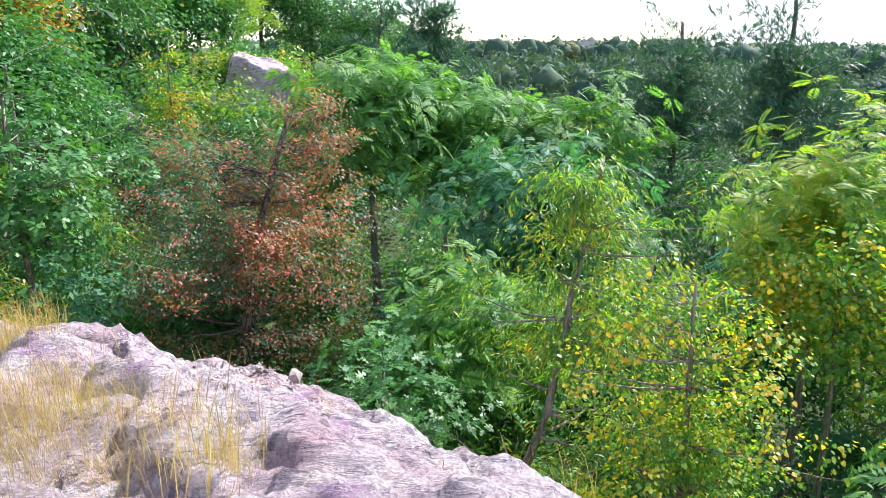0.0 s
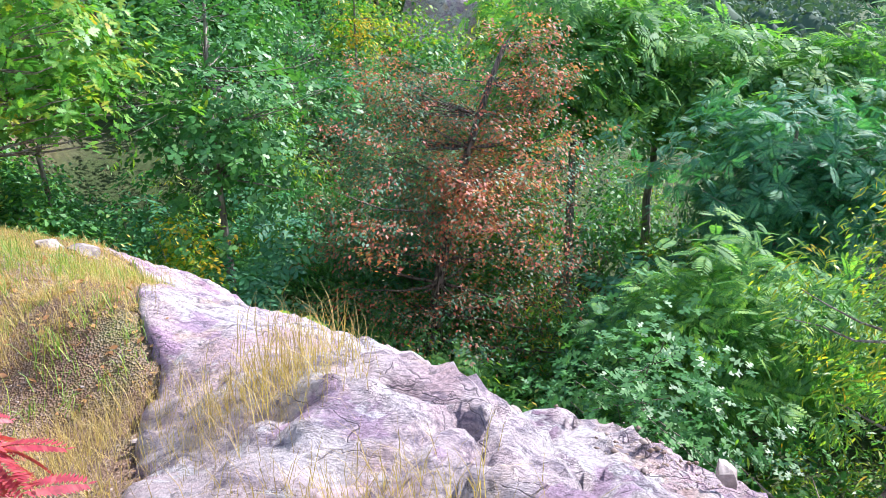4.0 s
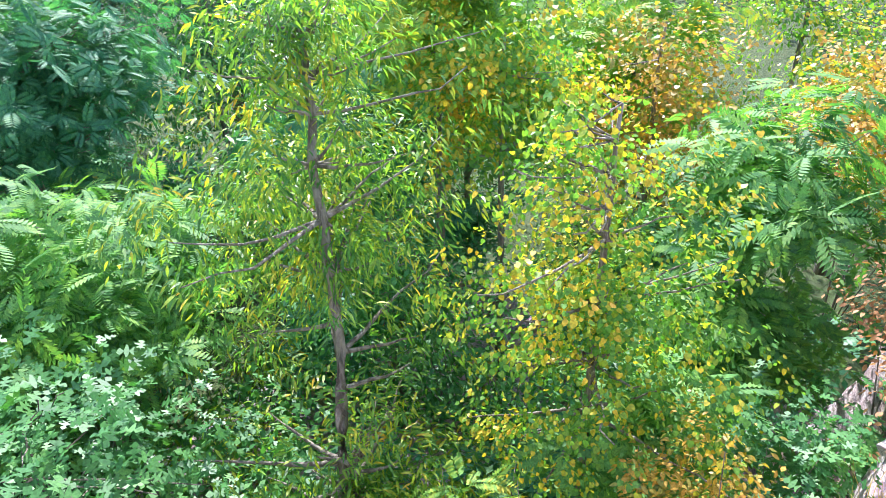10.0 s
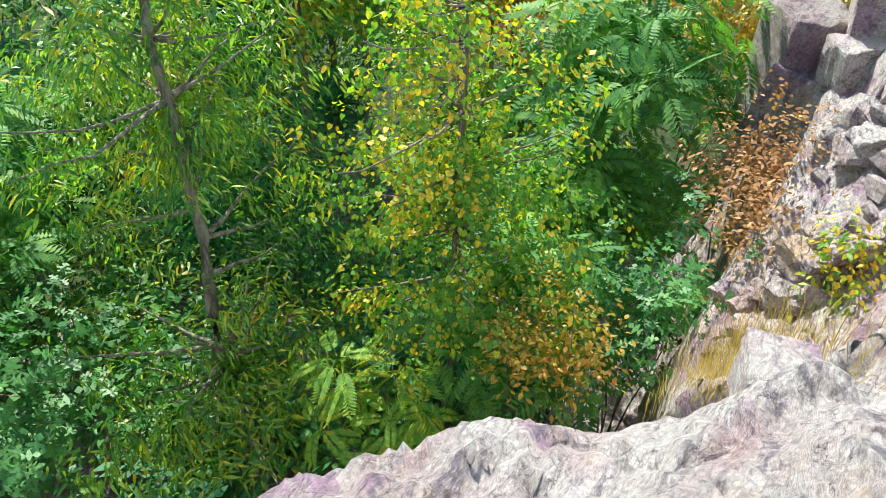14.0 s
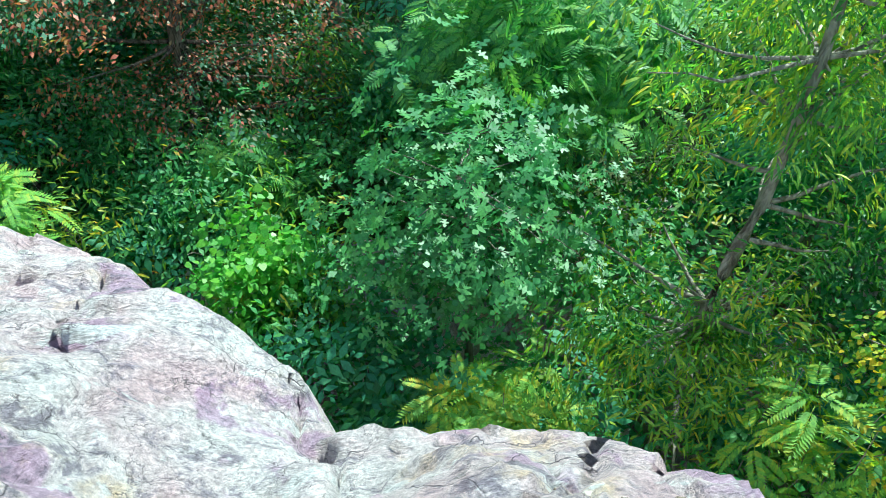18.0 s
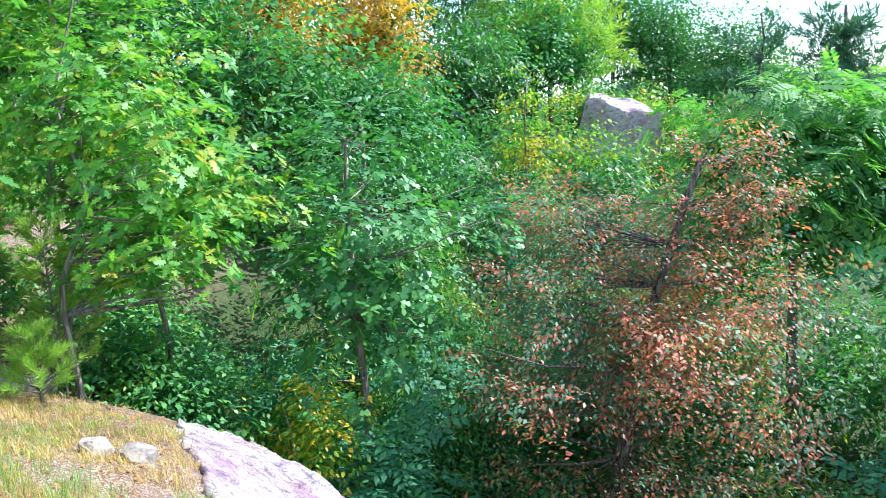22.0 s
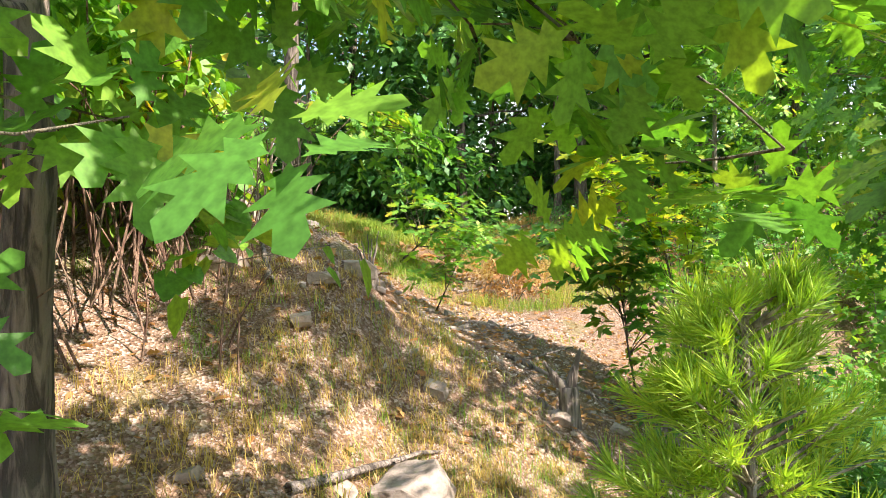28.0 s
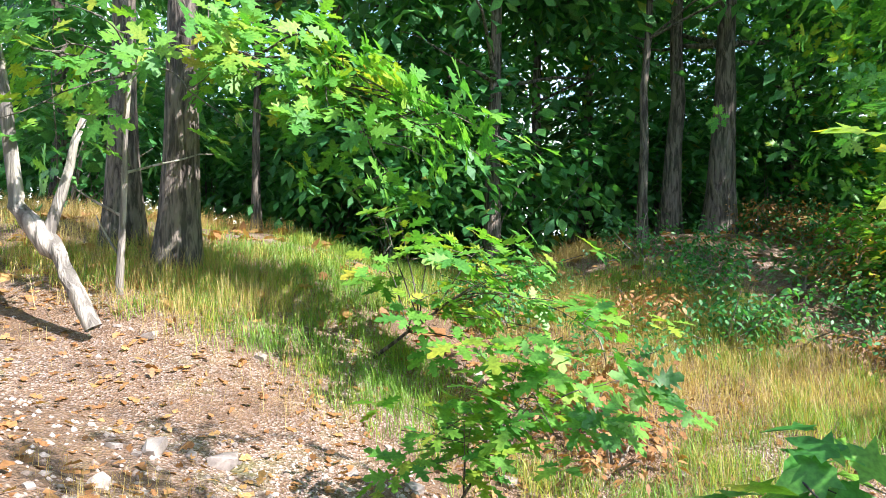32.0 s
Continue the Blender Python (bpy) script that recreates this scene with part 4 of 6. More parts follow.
# oaks at the left of the ravine
tree("oak_tree", "broad green oak beside the ledge", "tree", rooted(-9.75, 9.2), [(-9.55, 9.3, -0.4), (-9.85, 9.45, 0.7), (-9.6, 9.7, 2.0), (-10.0, 9.8, 4.6)], 0.06,
     [((-9.8, 10.2, 1.5), (1.9, 1.2, 2.2), 420, 17, 0.22), ((-8.6, 10.3, 0.3), (1.3, 1.2, 1.2), 120, 16, 0.24), ((-10.6, 10.0, 3.9), (2.0, 1.6, 1.2), 120, 14, 0.28)],
     "oak", 0.135, M_OAK_SUN, M_BARK_GREY, 0.2, 0.5, 30, ragged=0.3)
tree("oak_tree", "grey-green oak behind the ledge", "tree", rooted(-7.6, 12.4), [(-7.6, 12.3, -2.5), (-7.5, 12.2, 1.0)], 0.1,
     [((-7.6, 12.2, -0.7), (1.5, 1.4, 2.0), 260, 16, 0.25)], "oakfar", 0.16, M_PINOAK, M_BARK_GREY, 0.2, 0.5, 40)
tree("oak_tree", "grey-green oak deeper in the ravine", "tree", rooted(-9.7, 16.0), [(-9.7, 15.9, -1.5), (-9.6, 15.9, 1.4)], 0.12,
     [((-9.6, 15.9, -0.2), (2.4, 2.0, 2.3), 300, 16, 0.28)], "leaf4", 0.14, M_PINOAK, M_BARK_GREY, 0.2, 0.5, 40)
tree("young_tree", "slim yellow-green young tree on the slope", "tree", rooted(-8.5, 22.4), [(-8.5, 22.4, -1), (-8.4, 22.4, 2.0)], 0.07,
     [((-8.45, 22.4, 0.5), (0.9, 0.8, 1.9), 110, 18, 0.2)], "oval", 0.12, M_BIRCH, M_BARK_GREY, 0.2, 0.6, 20)
# the wooded ridge behind
for k, (px, py, top, wid, lf, nm, lb) in enumerate((
        (-17.0, 22.5, 7.2, 2.0, M_ORANGE, "orange_tree", "tall tree with orange and gold autumn leaves on the slope"),
        (-15.2, 26.0, 6.0, 1.7, M_ORANGE, "orange_tree", "tree with rusty orange crown on the slope"),
        (-20.5, 27.0, 11.5, 3.4, M_OAK, "oak_tree", "tall green oak on the wooded ridge"), (-22.5, 21.0, 11.0, 3.2, M_OAK, "oak_tree", "tall green oak on the wooded ridge"),
        (-18.6, 33.0, 12.0, 3.2, M_OAK, "oak_tree", "tall green oak on the wooded ridge"), (-17.5, 39.0, 12.2, 3.4, M_PINOAK, "oak_tree", "tall grey-green oak on the wooded ridge"),
        (-13.2, 43.5, 10.0, 3.0, M_OAK, "oak_tree", "tall green oak on the wooded ridge"), (-7.8, 43.5, 6.6, 2.6, M_PINOAK, "oak_tree", "thin oak on the ridge against the sky"),
        (-13.5, 30.5, 4.6, 2.6, M_OAK, "oak_tree", "low oak on the rocky ridge"), (-4.5, 42.0, 5.2, 2.2, M_OAK, "oak_tree", "thin oak on the ridge against the sky"),
        (-10.6, 43.0, 9.0, 2.4, M_PINOAK, "oak_tree", "dark oak on the wooded ridge"), (-9.0, 47.0, 8.0, 2.4, M_OAK, "oak_tree", "dark oak on the wooded ridge"), (-11.5, 34.5, 5.5, 2.0, M_SHRUB, "oak_tree", "dark oak behind the cliff"),
        (-25.0, 31.0, 13.0, 3.8, M_OAK, "oak_tree", "tall green oak on the wooded ridge"), (-14.5, 18.5, 4.4, 2.6, M_OAK, "oak_tree", "green oak on the slope above the ravine"),
        (-12.2, 20.5, 2.6, 2.2, M_SHRUB, "oak_tree", "low leafy tree on the slope"), (-18.0, 17.0, 7.5, 3.0, M_OAK, "oak_tree", "tall green oak on the slope"))):
    g = gz(px, py)
    h = top - g
    tree(nm, lb, "tree", rooted(px, py), [(px, py, g + h * 0.4), (px + 0.2, py, top - 0.8)], 0.16,
         [((px, py, g + h * 0.62), (wid, wid, h * 0.42), 480, 15, 0.4)], "leaf4", 0.22, lf, M_BARK, 0.2, 0.6, 30)
tree("pine_tree", "broad bright green pine on the rocky ridge", "tree", rooted(-13.3, 37.5), [(-13.3, 37.5, 4), (-13.0, 37.2, 11.4)], 0.24,
     [((-13.2, 37.6, 4.6), (4.2, 3.2, 2.8), 460, 11, 0.34), ((-13.1, 37.2, 8.8), (1.6, 1.4, 2.6), 170, 11, 0.3)], "fartuft", 0.48, M_PINE_SUN, M_BARK, -0.15, 0.35, 50)
tree("pine_tree", "scraggy thin pine against the sky", "tree", rooted(-3.4, 38), [(-3.4, 38, 1), (-3.3, 38, 4.6)], 0.14,
     [((-3.4, 38, 2.4), (1.5, 1.2, 2.2), 60, 10, 0.2)], "fartuft", 0.42, M_PINE, M_BARK, -0.3, 0.4, 30)


# ---- undergrowth of the ravine ----
def shrub(name, label, x, y, z, r, shape, size, leaf, clumps=60, per=16, spread=0.16, droop=0.25, stems=7, group="", bark=None):
    b = (x, y, gz(x, y) - 0.05)
    ob = thing(name, b, label, "shrub", group)
    o = np.asarray(b)
    C = crown_points((x, y, z), r, clumps, 0.35, -0.9)
    lines = [bend((rng.normal(0, 0.04), rng.normal(0, 0.04), 0), c - o, 0.014, 0.003, 6, 0.15, -0.03) for c in C[:stems]]
    part_mesh("branchwork", tubes("branchwork", lines, bark or M_BARK_GREY, 5), ob)
    P, A, F, S = clump_leaves(C, per, spread, size, droop, 0.55, centre=(x, y, z - r[2] * 0.4), shape=shape)
    part_mesh("foliage", strew("foliage", shape, P - o, A, F, S, leaf), ob)
    return ob


shrub("lime_shrub", "bright lime green leafy shrub at the foot of the ledge", -3.1, 9.9, -5.0, (0.75, 0.7, 1.0), "round", 0.1, M_LIME, 110, 22)
shrub("sumac_shrub", "yellow-green feathery sumac at the foot of the ledge", -0.95, 7.2, -4.3, (0.7, 0.6, 0.5), "longfrond", 0.44, M_AIL_YEL, 22, 3, 0.1, 0.3)
shrub("sumac_shrub", "yellow and green feathery sumac beside the ledge", -5.2, 9.2, -2.9, (0.55, 0.45, 0.35), "longfrond", 0.36, M_AIL_YEL, 22, 3, 0.1, 0.3)
shrub("ailanthus_shrub", "feathery light green sapling in the ravine", -3.2, 12.0, -5.0, (0.9, 0.7, 0.5), "frond", 0.45, M_AIL, 34, 5, 0.15, 0.3)
shrub("yellow_shrub", "yellow-green leafy shrub at the end of the ledge", -7.7, 11.1, -2.8, (0.65, 0.6, 0.9), "oval", 0.1, M_BIRCH, 90, 20)
shrub("rusty_shrub", "shrub with withered rust-brown leaves", 1.7, 4.65, -2.7, (0.5, 0.45, 0.6), "oval", 0.06, M_ORANGE, 60, 22, 0.13)
shrub("rusty_shrub", "shrub with withered red-brown leaves against the rock", 4.0, 3.8, -2.1, (0.5, 0.45, 0.6), "oval", 0.06, M_RUST, 70, 22)
shrub("rusty_shrub", "shrub with withered red-brown leaves against the rock", 3.4, 3.55, -2.25, (0.4, 0.35, 0.45), "oval", 0.055, M_RUST, 50, 20)
shrub("orange_shrub", "orange-leaved shrubs beyond the crags", 8.6, 4.9, -2.4, (1.6, 1.2, 1.0), "round", 0.07, M_ORANGE, 180, 26)
for x, y, z in ((7.6, 2.1, -1.2), (8.4, 3.2, -1.5), (9.0, 1.2, -1.0), (7.2, 3.9, -1.9)):
    shrub("golden_shrub", "golden and orange shrubs behind the crags", x, y, z, (0.8, 0.8, 0.7), "round", 0.06, M_BIRCH if y < 3 else M_ORANGE, 110, 24, group="golden shrubs behind the crags")
shrub("green_shrub", "small yellow-green shrub growing on the rock slope", 2.85, 3.0, -1.95, (0.3, 0.28, 0.34), "oval", 0.06, M_BIRCH, 40, 16, 0.09)
shrub("sumac_shrub", "hanging feathery sumac with orange leaves", 1.1, 5.7, -3.2, (0.5, 0.5, 0.5), "longfrond", 0.34, M_AIL_YEL, 12, 3, 0.1, 0.5)
shrub("leafy_shrub", "feathery green shrub under the birch", 2.6, 5.4, -3.2, (1.0, 0.8, 0.8), "frond", 0.42, M_AIL, 50, 6, 0.2)
shrub("leafy_shrub", "pale-leaved shrub at the foot of the crags", 2.9, 4.2, -3.0, (0.6, 0.6, 0.7), "pin", 0.13, M_SHRUB, 60, 16)
for k in range(165):
    x, y = rng.uniform(-10, 9), 6.0 + 16 * rng.uniform(0, 1) ** 1.4
    u, v = along(x, y)
    if v < rim(u) + 1.1:
        continue
    g = gz(x, y)
    h = rng.uniform(0.9, 2.3) * (1.0 if y < 12 else 1.4)
    kind = k % 4
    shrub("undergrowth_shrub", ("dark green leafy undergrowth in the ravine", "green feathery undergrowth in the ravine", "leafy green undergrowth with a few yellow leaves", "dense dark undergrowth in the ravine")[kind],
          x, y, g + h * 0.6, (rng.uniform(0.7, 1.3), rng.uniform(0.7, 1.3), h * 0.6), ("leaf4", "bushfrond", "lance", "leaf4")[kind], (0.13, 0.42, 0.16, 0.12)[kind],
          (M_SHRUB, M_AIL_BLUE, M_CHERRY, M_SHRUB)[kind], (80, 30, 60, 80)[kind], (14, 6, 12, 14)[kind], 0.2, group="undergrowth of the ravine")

for k in range(44):
    x, y = rng.uniform(-9.6, -3.6), rng.uniform(11.2, 18)
    g = gz(x, y)
    shrub("undergrowth_shrub", ("dark green leafy undergrowth in the ravine", "leafy green undergrowth in the ravine")[k % 2], x, y, g + 0.8, (1.0, 1.0, 1.0), ("leaf4", "lance")[k % 2], (0.12, 0.15)[k % 2], M_SHRUB, 70, 13, 0.22, group="undergrowth of the ravine")

for k in range(70):
    x, y = rng.uniform(-24, 0), rng.uniform(19, 42)
    g = gz(x, y)
    shrub("hillside_shrub", ("dark green thicket on the ridge", "leafy green thicket on the ridge", "yellow-green thicket on the ridge")[k % 3], x, y, g + 1.0, (1.5, 1.4, 1.3), "leaf4", 0.2,
          (M_SHRUB, M_OAK, M_CHERRY)[k % 3], 70, 14, 0.3, group="thickets of the ridge", stems=4)

for k in range(48):
    x, y = rng.uniform(-12.6, -7.6), rng.uniform(9.3, 13.5)
    g = gz(x, y)
    shrub("undergrowth_shrub", ("leafy green shrub on the slope under the oaks", "yellow-green shrub on the slope under the oaks", "dark green shrub on the slope under the oaks")[k % 3], x, y, g + 0.45, (0.7, 0.7, 0.6), "leaf4", 0.11,
          (M_SHRUB, M_OAK_SUN, M_OAK)[k % 3], 60, 15, 0.18, group="undergrowth of the slope")

# ---- the near woods of the second half ----
tree("oak_tree", "old oak with furrowed grey-brown bark at the wood's edge", "tree", rooted(-17.75, 6.95), [(-17.65, 7.0, 3.0), (-17.4, 7.1, 6.0), (-17.3, 7.2, 9.0)], 0.15,
     [((-17.0, 7.6, 7.0), (3.4, 3.2, 2.4), 260, 14, 0.36)], "oakfar", 0.17, M_OAK_SUN, M_BARK, 0.2, 0.5, 22)
tree("oak_tree", "dark oak with broken pale limb scars", "tree", rooted(-18.3, 6.5), [(-18.3, 6.5, 3.0), (-18.2, 6.4, 8.0)], 0.15,
     [((-18.3, 6.0, 7.0), (3.2, 3.0, 2.2), 200, 14, 0.36)], "oakfar", 0.17, M_OAK, M_BARK, 0.2, 0.5, 16)
for px, py, r in ((-19.6, 13.6, 0.23), (-20.1, 13.2, 0.17), (-19.4, 12.3, 0.09), (-20.2, 10.6, 0.16), (-20.9, 7.7, 0.08), (-23.0, 9.0, 0.2), (-24.0, 14.0, 0.22), (-22.0, 17.0, 0.2), (-25.0, 11.5, 0.2), (-23.5, 5.0, 0.2), (-20.5, 3.5, 0.2), (-27.0, 8.0, 0.25), (-17.5, 15.5, 0.16), (-14.5, 2.0, 0.15), (-12.5, 0.0, 0.18), (-16.5, 1.5, 0.2), (-26.0, 16.5, 0.22), (-22.0, 12.0, 0.14), (-29.0, 13.0, 0.22), (-29.5, 4.0, 0.22), (-20.0, 18.5, 0.2), (-25.5, 20.5, 0.22), (-17.0, 19.5, 0.18)):
    g = gz(px, py)
    tree("oak_tree", "dark-barked oak in the shade of the wood", "tree", rooted(px, py), [(px + 0.1, py, g + 2.5), (px + 0.2, py + 0.1, g + 8)], r * 0.8,
         [((px, py, g + 4.9), (2.6, 2.6, 3.0), 250, 13, 0.42)], "oakfar" if px > -18 else "leaf4", 0.18 if px > -18 else 0.24, M_OAK, M_BARK, 0.2, 0.5, 18, group="oaks of the wood")
for k in range(60):
    x, y = rng.uniform(-31, -19.5), rng.uniform(2, 21)
    g = gz(x, y)
    shrub("undergrowth_shrub", "dark green leafy undergrowth of the wood", x, y, g + 1.3, (1.5, 1.5, 1.7), "leaf4", 0.22, M_SHRUB, 90, 12, 0.3, group="undergrowth of the wood")
for x, y in ((-12.4, 4.3), (-13.2, 3.6), (-12.9, 2.6), (-11.6, 3.2),
             (-21.5, 9.4), (-22.4, 10.6), (-23.6, 9.8), (-24.5, 10.9), (-22.8, 8.6), (-25.5, 10.0)):
    shrub("undergrowth_shrub", "dark green leafy undergrowth of the wood", x, y, gz(x, y) + 1.0, (1.3, 1.3, 1.4), "leaf4", 0.17, M_SHRUB, 150, 14, 0.28, group="undergrowth of the wood")


# ---- rocks ----
def block_mesh(name, size, seed, material, box=0.55, rough=0.09, cuts=6):
    """A broken block of rock: a box cut by split planes, with worn edges and fine relief."""
    g = np.random.default_rng(int(seed * 101))
    bm = bmesh.new()
    bmesh.ops.create_cube(bm, size=2.0)
    for k in range(5 if box > 0.7 else 9):
        d = g.normal(size=3)
        if box > 0.7:
            d[g.integers(0, 3)] *= 3.0
        d /= np.linalg.norm(d)
        reach = g.uniform(0.8, 1.05) * (np.abs(d).sum() if box > 0.7 else 1.08 if box > 0.5 else 0.9)
        geom = bm.verts[:] + bm.edges[:] + bm.faces[:]
        cut = bmesh.ops.bisect_plane(bm, geom=geom, plane_co=d * reach, plane_no=d, clear_outer=True)
        edges = [e for e in cut["geom_cut"] if isinstance(e, bmesh.types.BMEdge)]
        if edges:
            bmesh.ops.edgeloop_fill(bm, edges=edges)
    if cuts > 2:
        bmesh.ops.bevel(bm, geom=bm.edges[:], offset=0.07, segments=2, affect="EDGES", profile=0.6)
        bmesh.ops.triangulate(bm, faces=bm.faces[:])
        long_edges = [e for e in bm.edges if e.calc_length() > 0.35]
        bmesh.ops.subdivide_edges(bm, edges=long_edges, cuts=2, use_grid_fill=False)
        bmesh.ops.triangulate(bm, faces=bm.faces[:])
        bmesh.ops.subdivide_edges(bm, edges=[e for e in bm.edges if e.calc_length() > 0.2], cuts=1)
    s = Vector((seed * 3.7, seed * 1.9, seed * 5.3))
    for v in bm.verts:
        p = v.co
        split = noise.noise(Vector((p.x * 2.6, p.y * 2.6, p.z * 0.8)) + s)
        p *= 1 + rough * (0.5 * split + 0.5 * noise.noise(p * 5 + s))
        v.co = Vector((p.x * size[0], p.y * size[1], p.z * size[2])) * 0.5
    me = bpy.data.meshes.new(name)
    bm.to_mesh(me)
    bm.free()
    me.materials.append(material)
    return me


def block(name, label, place, size, turn=0.0, tilt=(0, 0), seed=1, material=None, category="rock", group="", box=0.55):
    ob = new(name, block_mesh(name, size, seed, material or M_ROCK, box))
    ob.matrix_world = pose(*place, tilt[0], tilt[1], turn)
    return tagged(ob, label, category, group)


for k, (x, y, z, sx, sy, sz, turn, tx) in enumerate((
        (6.03, 3.2, -0.95, 0.95, 0.8, 0.75, 20, 8), (5.56, 3.26, -1.12, 0.72, 0.6, 0.62, 5, -6), (5.65, 2.79, -0.98, 0.52, 0.5, 0.5, -15, 6),
        (4.78, 2.95, -1.36, 0.5, 0.5, 0.86, 12, 10), (5.08, 2.85, -1.15, 0.42, 0.45, 0.7, -8, 4), (4.59, 2.59, -1.16, 0.55, 0.52, 0.98, -10, 5),
        (4.3, 2.26, -1.12, 0.62, 0.55, 1.02, 12, 2), (5.16, 2.38, -1.02, 0.8, 0.7, 0.5, 30, 0), (5.14, 3.29, -1.75, 0.5, 0.5, 1.0, 30, -8),
        (5.9, 2.3, -1.1, 0.9, 0.9, 0.7, -12, 3), (4.1, 1.8, -1.0, 0.9, 0.6, 1.0, 24, 2))):
    block("crag_block", "squarish block of split pinkish grey rock on the crag", (x, y, z - 0.04), (sx * 0.88, sy * 0.88, sz * 0.9), turn, (tx, -tx * 0.5), 3 + k, M_ROCK, group="blocks of the crag", box=0.72)
# shade of these two faces is put into their colour by the darker copy
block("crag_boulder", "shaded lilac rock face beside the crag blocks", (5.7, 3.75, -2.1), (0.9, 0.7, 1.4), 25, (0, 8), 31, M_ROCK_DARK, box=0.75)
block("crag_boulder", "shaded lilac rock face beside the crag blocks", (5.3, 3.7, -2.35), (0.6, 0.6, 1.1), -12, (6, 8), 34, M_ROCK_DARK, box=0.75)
for k in range(12):
    f = k / 11
    x, y = 4.4 - 1.9 * f + 0.16 * math.sin(5.1 * k), 2.72 + 0.62 * f + 0.22 * math.cos(3.3 * k)
    block("crag_boulder", "broken slab of pale pink rock on the slope below the crag", (x, y, gz(x, y) + 0.02), (0.4 + 0.1 * math.sin(k), 0.34, 0.2), 40 * math.sin(2.2 * k), (14 * math.sin(1.7 * k), 16 + 8 * math.cos(k)), 60 + k, M_ROCK, group="slabs of the gully", box=0.6)
rubble = [block_mesh("rubble_stone", (1, 1, 1), 80 + k, M_ROCK, 0.6, 0.12, 2) for k in range(6)]
for k in range(70):
    a, c = rng.uniform(0, 1), rng.uniform(-1, 1)
    x, y = 4.4 - 2.2 * a, 2.75 + 0.85 * a + 0.36 * c
    z = gz(x, y) + 0.05
    sx, sy, sz = rng.uniform(0.08, 0.25), rng.uniform(0.08, 0.22), rng.uniform(0.06, 0.16)
    ob = new("rubble_stone", rubble[k % 6])
    ob.matrix_world = pose(x, y, z, rng.uniform(-25, 25), rng.uniform(-25, 25), rng.uniform(0, 180)) @ Matrix.Diagonal((sx, sy, sz, 1))
    tagged(ob, "broken pinkish stone in the rubble of the gully", "stone", "rubble of the gully")
P = np.array((1.85, 3.4, 0.0)) + rng.normal(0, 1, (420, 3)) * np.array((0.34, 0.22, 0.0))
P[:, 2] = rock_height(P[:, 0], P[:, 1]) - 0.02
A, F = stand(len(P))
ob = new("grass_patch", strew("grass_patch", "wisp", P, A, F, rng.uniform(0.2, 0.45, len(P)), M_STRAW))
tagged(ob, "patch of golden dry grass on a rock shelf in the gully", "grass", kind="stuff")
block("ledge_knob", "pale rounded knob of rock at the lip of the ledge", (-0.28, 4.3, -1.25), (0.38, 0.34, 0.45), 30, (5, 0), 41, M_ROCK)
block("ledge_knob", "purplish split knob of rock at the lip of the ledge", (-0.75, 4.6, -1.28), (0.5, 0.4, 0.45), -24, (8, 0), 42, M_ROCK, box=0.75)
block("ledge_knob", "loose wedge of pale rock at the lip of the ledge", (0.5, 3.45, -0.85), (0.34, 0.28, 0.26), 10, (0, 12), 43, M_ROCK, box=0.75)
# cliff on the far ridge
block("ridge_cliff", "grey-white rock cliff on the wooded ridge", (-8.2, 31.9, -1.1), (3.2, 2.8, 4.8), 12, (8, 16), 51, M_ROCK, box=0.4)
block("ridge_cliff", "grey-white rock cliff on the wooded ridge", (-9.6, 31.0, -1.9), (2.2, 2.0, 4.0), -20, (10, -18), 54, M_ROCK, box=0.4)
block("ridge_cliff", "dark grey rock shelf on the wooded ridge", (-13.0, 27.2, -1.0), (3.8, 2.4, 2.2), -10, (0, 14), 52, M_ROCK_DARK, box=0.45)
# single stones by the path
for x, y, s, h, lb in ((-10.0, 6.55, 0.34, 0.24, "pale angular stone on the grassy bank"), (-8.75, 4.45, 0.46, 0.42, "flat grey boulder sunk in the bank"), (-9.1, 4.9, 0.16, 0.12, "small white stone on the bank"),
                       (-9.35, 4.75, 0.13, 0.1, "small white stone on the bank"), (-11.45, 6.65, 0.2, 0.12, "tan stone in the bare bank"),
                       (-6.5, 7.15, 0.2, 0.18, "pinkish stone at the edge of the slab"), (-6.25, 7.3, 0.22, 0.18, "pinkish stone at the edge of the slab"), (-8.9, 8.1, 0.4, 0.35, "grey boulder under the saplings"),
                       (-9.6, 8.6, 0.7, 0.5, "tan boulder under the saplings"), (-3.05, 3.2, 0.12, 0.08, "small dark stone on the soil"),
                       (-11.3, 5.85, 0.24, 0.09, "flat pale stone ledge in the bank"), (-11.15, 5.65, 0.18, 0.08, "flat pale stone ledge in the bank"), (-11.2, 6.4, 0.2, 0.07, "flat tan stone on the bare bank"), (-11.45, 9.0, 0.34, 0.3, "pale boulder behind the snag"),
                       (-1.9, 4.75, 0.1, 0.07, "small loose stone on the slab"), (-1.0, 4.35, 0.09, 0.07, "small loose stone on the slab")):
    block("stone", lb, (x, y, gz(x, y) + h * 0.1), (s, s * 0.85, h), rng.uniform(0, 180), (rng.uniform(-8, 8), rng.uniform(-8, 8)), rng.uniform(1, 60), M_STONE, "stone")

pebbles = [block_mesh("pebble", (1, 0.8, 0.6), 70 + k, M_STONE, 0.6, 0.14, 2) for k in range(5)]


def strew_stones(n, x0, x1, y0, y1, keep, lo, hi, label, group):
    for x, y, z in scatter(n, x0, x1, y0, y1, keep):
        s = lo * (hi / lo) ** (rng.uniform(0, 1) ** 1.8)
        ob = new("pebble", pebbles[rng.integers(0, 5)])
        ob.matrix_world = pose(x, y, z + 0.12 * s, rng.uniform(-20, 20), rng.uniform(-20, 20), rng.uniform(0, 360)) @ Matrix.Diagonal((s, s, s * 0.9, 1))
        tagged(ob, label, "stone", group)


